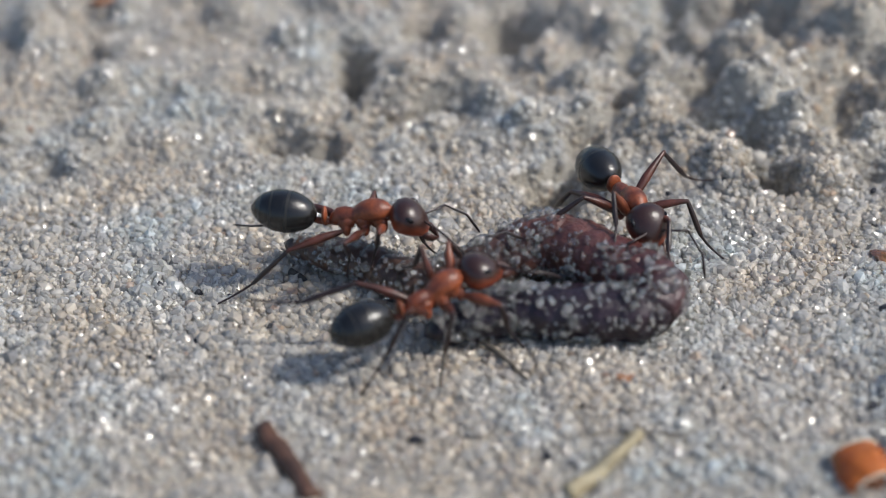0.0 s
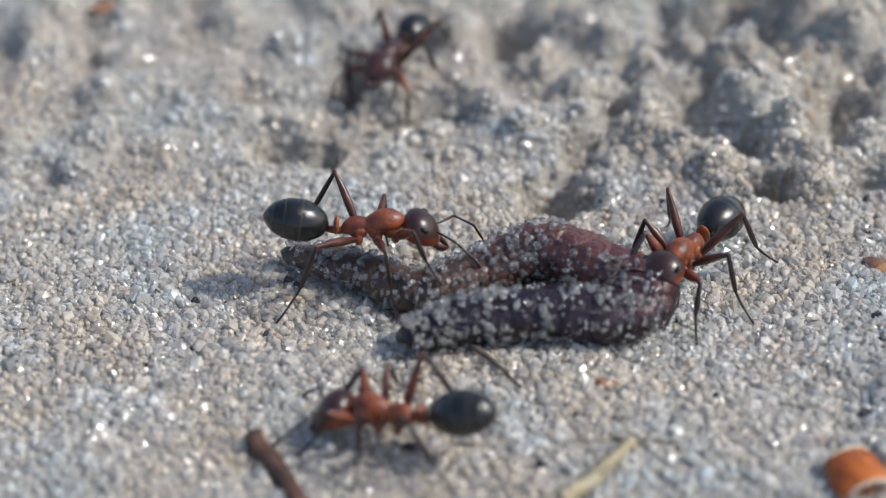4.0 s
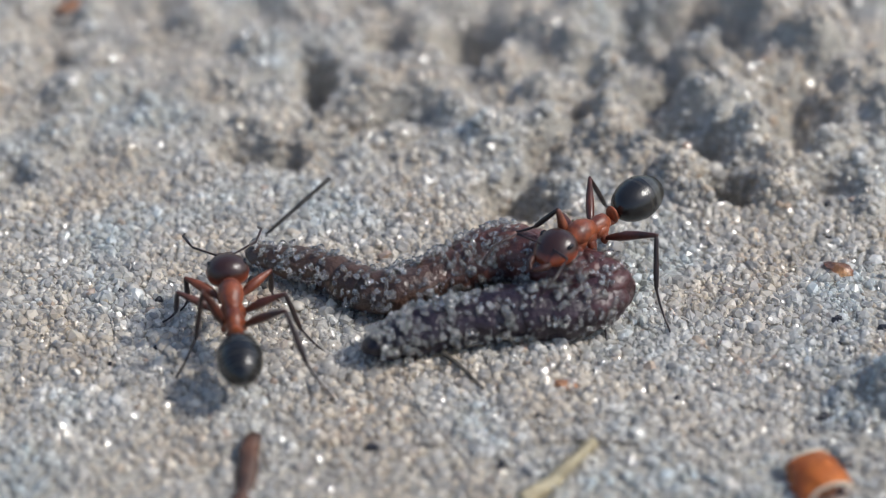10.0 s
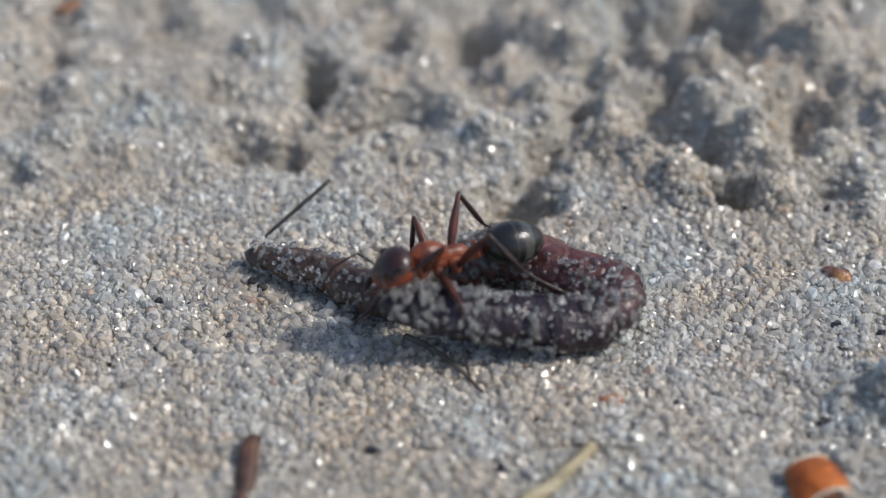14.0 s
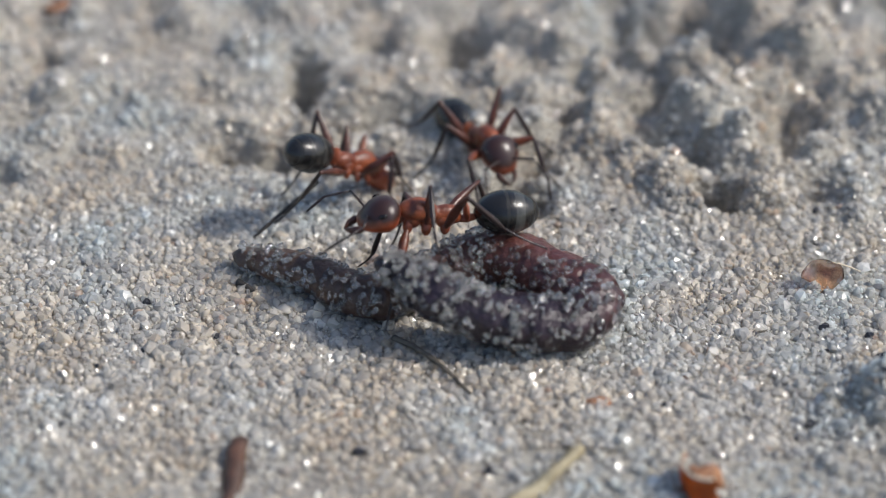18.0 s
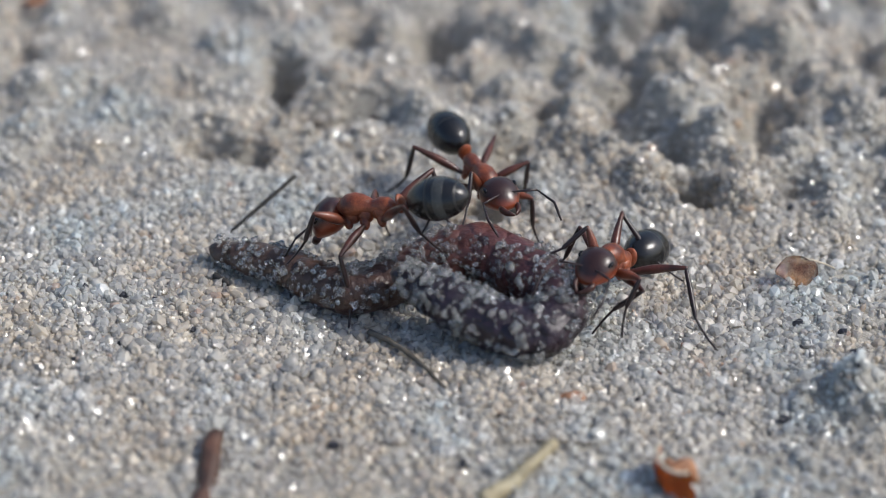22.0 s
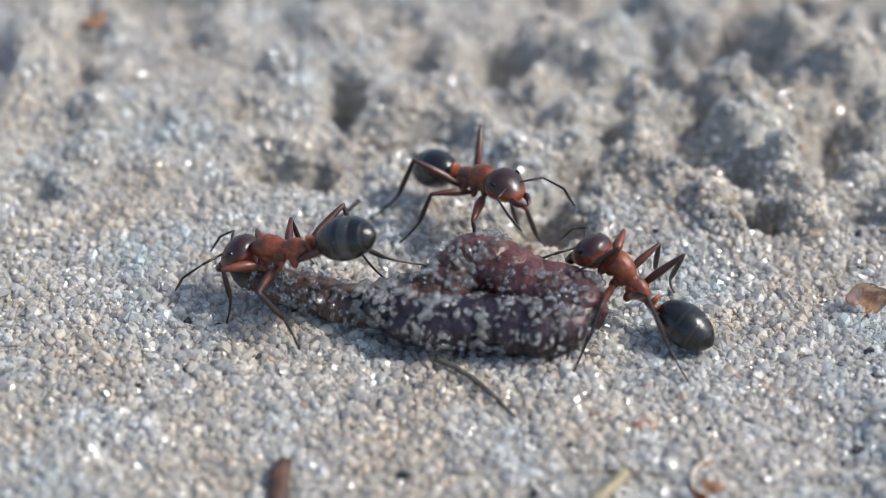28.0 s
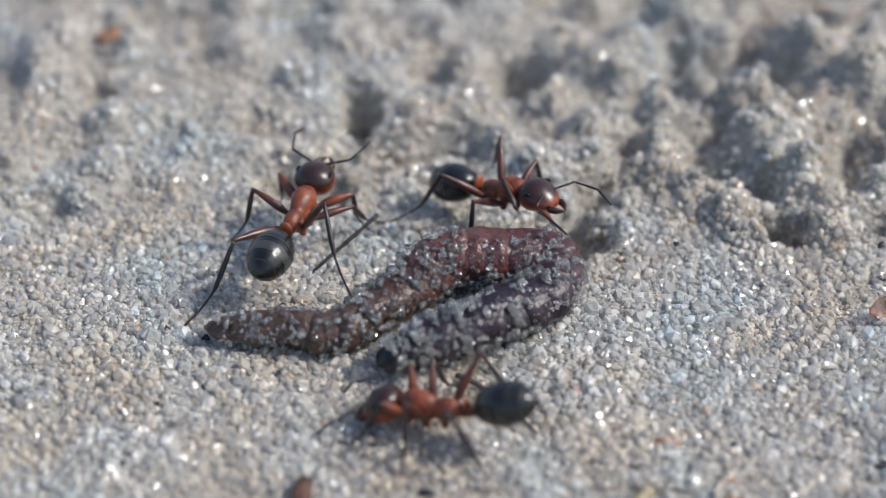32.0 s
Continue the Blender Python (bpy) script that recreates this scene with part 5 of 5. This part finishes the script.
    go(ant_f, 24, -1.16, 3.07, 2.58, -48, 6, 16)
    stand(ant_f, 24, RH=(-4.70, 3.17, 0.01))
    go(ant_f, 24.5, -0.88, 2.83, 2.55, -51, 14, 41)
    go(ant_f, 26.5, -0.44, 2.91, 2.57, -53, 6, 47)
    go(ant_f, 27, -0.54, 2.70, 2.59, -50, 0, 26)
    stand(ant_f, 27, RM=(-2.96, 2.35, 0.08))
    go(ant_f, 28, 0.18, 2.65, 2.54, -51, 18, 16)
    stand(ant_f, 28, RH=(-3.96, 3.42, -0.01), RM=(-2.84, 1.74, 0.00))
    go(ant_f, 29, 1.37, 0.13, 2.84, -50, 2, 41)
    stand(ant_f, 29, RH=(-3.97, 2.97, 1.00), RM=(-1.80, 1.22, 0.04))
    go(ant_f, 30, 2.01, 0.70, 2.85, -48, -3, 20)
    stand(ant_f, 30, RM=(1.46, -2.96, 2.20))
    go(ant_f, 31, 0.55, 3.94, 2.39, -37, -1, -5)
    go(ant_f, 31.5, -0.03, 3.62, 2.16, -56, 20, 7)
    go(ant_f, 32, 0.53, 3.30, 2.16, -42, 16, 10)
    stand(ant_f, 32, RH=(-3.88, 4.24, -0.04))
    ant_moves(ant_f)
    go(ant_g, 14, 5.17, 41.56, 1.49, -131, 5, 24)
    go(ant_g, 15.5, 3.49, 29.01, 1.48, -127, 9, 20)
    go(ant_g, 16.5, -1.81, 14.79, 1.47, -122, 20, 7)
    go(ant_g, 17, -1.28, 10.59, 1.48, -122, 16, 39)
    go(ant_g, 17.5, -2.24, 10.07, 1.47, -127, 17, 10)
    go(ant_g, 18, 2.05, 5.62, 1.48, -67, 20, 45)
    go(ant_g, 18.5, 3.21, 3.76, 1.47, -59, 13, 15)
    go(ant_g, 19, 6.22, 2.01, 1.51, -63, 21, 45)
    stand(ant_g, 19, LF=(9.35, -0.37, -0.56), RM=(5.47, 0.19, 0.07), RH=(4.56, 1.14, 0.04))
    go(ant_g, 19.5, 6.43, 0.60, 1.56, -66, 20, 6)
    go(ant_g, 20, 7.12, -1.88, 1.70, -118, 32, -15)
    stand(ant_g, 20, LH=(10.51, -3.62, -0.11), LM=(7.63, -3.25, -0.05))
    go(ant_g, 21, 7.33, -2.45, 1.94, -122, 28, 38)
    stand(ant_g, 21, LH=(10.35, -3.51, -0.09), LM=(9.31, -2.20, -0.04), LF=(6.51, -6.27, 0.72), RF=(5.08, -0.08, 0.49))
    go(ant_g, 22, 7.64, -3.29, 1.94, -122, 30, 36)
    stand(ant_g, 22, LH=(11.38, -6.59, 0.06), LM=(6.70, -5.38, -0.02), RH=(10.48, -2.04, -0.07), RF=(4.64, -3.77, 2.32))
    go(ant_g, 23, 5.16, -2.22, 2.30, -145, 27, 32)
    stand(ant_g, 23, LH=(8.36, -4.04, -0.05), RH=(8.68, -2.03, -0.03), LF=(3.71, -5.12, 1.44))
    go(ant_g, 24, 5.19, -1.61, 2.30, -152, 36, 38)
    stand(ant_g, 24, LH=(8.39, -4.18, -0.04), RH=(8.44, -2.20, -0.01), LF=(3.35, -4.44, 0.81))
    go(ant_g, 24.5, 5.50, -2.33, 2.27, -143, 30, 26)
    go(ant_g, 26.5, 4.78, -4.24, 2.02, -211, -7, 40)
    go(ant_g, 27, 6.10, -3.23, 2.03, -229, 8, 5)
    stand(ant_g, 27, LH=(7.90, -6.39, 0.05), LM=(4.20, -5.55, 0.11), LF=(3.64, -3.38, 2.25), RH=(9.35, -2.34, -0.03))
    go(ant_g, 28, 5.56, -2.80, 2.07, -216, 29, 55)
    stand(ant_g, 28, LH=(7.76, -6.76, 0.06), LM=(3.54, -6.30, 0.20), LF=(3.29, -3.21, 2.30), RH=(7.58, -1.09, -0.04))
    go(ant_g, 29, 5.62, -3.21, 1.95, -221, 20, 45)
    stand(ant_g, 29, LH=(7.82, -6.56, 0.06), LM=(4.41, -7.11, 0.12), RH=(7.67, -1.52, -0.06))
    go(ant_g, 30, 5.74, -3.34, 1.51, -220, 13, 19)
    stand(ant_g, 30, LH=(8.33, -7.08, 0.04), LM=(4.35, -7.22, 0.11), RH=(7.52, -2.00, -0.07))
    go(ant_g, 30.5, 5.28, -4.83, 1.47, -212, -8, 34)
    go(ant_g, 31, 4.15, -5.77, 1.44, -202, -8, 25)
    stand(ant_g, 31, LH=(8.13, -7.00, 0.07), LM=(4.93, -8.86, 0.25))
    go(ant_g, 31.5, 2.19, -6.82, 1.44, -206, -14, 49)
    go(ant_g, 32, -2.24, -8.68, 1.41, -200, -12, 16)
    ant_moves(ant_g)
    go(ant_h, 22, 39.45, 36.17, 1.50, -127, 2, 24)
    go(ant_h, 23, 26.47, 18.91, 1.48, -122, 8, 19)
    go(ant_h, 23.5, 19.66, 10.24, 1.48, -117, 12, 15)
    go(ant_h, 24, 16.61, 3.39, 1.48, -119, 7, 20)
    go(ant_h, 24.5, 11.77, -11.41, 1.47, -91, 13, 13)
    go(ant_h, 25, 11.75, -22.57, 1.45, -92, 21, 4)
    go(ant_h, 26, 13.10, -32.34, 1.45, -89, 30, -7)
    ant_moves(ant_h)
    def lying(x, y, up, rx, ry, rz):
        p = rest(x, y, up)
        return pose(p[0] * MM, p[1] * MM, p[2] * MM, rx, ry, rz)

    up = (Vector((2.45, 2.0, 1.25)).rotation_difference(Vector((3.2, -1.45, 0.1)))).to_matrix().to_4x4()
    flat = Matrix.Translation(Vector(rest(-6.6, -0.4, 0.15)) * MM) @ up
    raised = Matrix.Translation(Vector(rest(-6.75, 0.75, 0.1)) * MM)
    walk(needle, [(0, flat), (7.0, flat), (7.3, raised), (32, raised)])
    walk(seed, [(t, lying(x, y, 0.3 if t < 25 else -0.5, rx, 0, rz)) for t, x, y, rx, rz in (
        (0, 12.5, -13.6, 0, 20), (14.6, 12.6, -13.6, 0, 20), (15.2, 11.4, -13.7, 20, -20), (15.8, 10.2, -13.6, 80, -40), (16.4, 9.2, -13.5, 100, -60), (24.6, 9.3, -13.3, 100, -60), (26.4, 8.1, -12.0, 100, -100), (32, 8.1, -12.0, 100, -100))])
    walk(flake, [(t, lying(x, y, 0.08, 0, 0, rz)) for t, x, y, rz in (
        (0, 4.8, -8.7, -15), (5, 4.4, -8.6, -10), (12.7, 4.3, -8.6, -10), (12.9, 5.9, -9.1, 10), (32, 5.9, -9.1, 10))])
    walk(stick, [(t, lying(x, y, up, 0, 0, rz)) for t, x, y, up, rz in (
        (0, -7.5, -11.3, 0.3, 0), (3.5, -7.6, -11.3, 0.3, 0), (5.5, -8.0, -11.4, 0.3, 2), (8.9, -8.0, -11.4, 0.3, 2), (9.4, -6.4, -11.4, 0.25, -35), (32, -6.4, -11.4, 0.25, -35))])
    walk(bud, [(t, lying(x, y, up, rx, ry, rz)) for t, x, y, up, rx, ry, rz in (
        (0, 15.2, -1.4, 0.25, 150, 25, -30), (17.2, 15.2, -1.4, 0.25, 150, 25, -30), (17.6, 14.5, -1.3, 0.35, 100, 20, -10), (18.0, 14.4, -1.8, 0.45, 62, 15, 5), (32, 14.4, -1.8, 0.45, 62, 15, 5))])


motions()
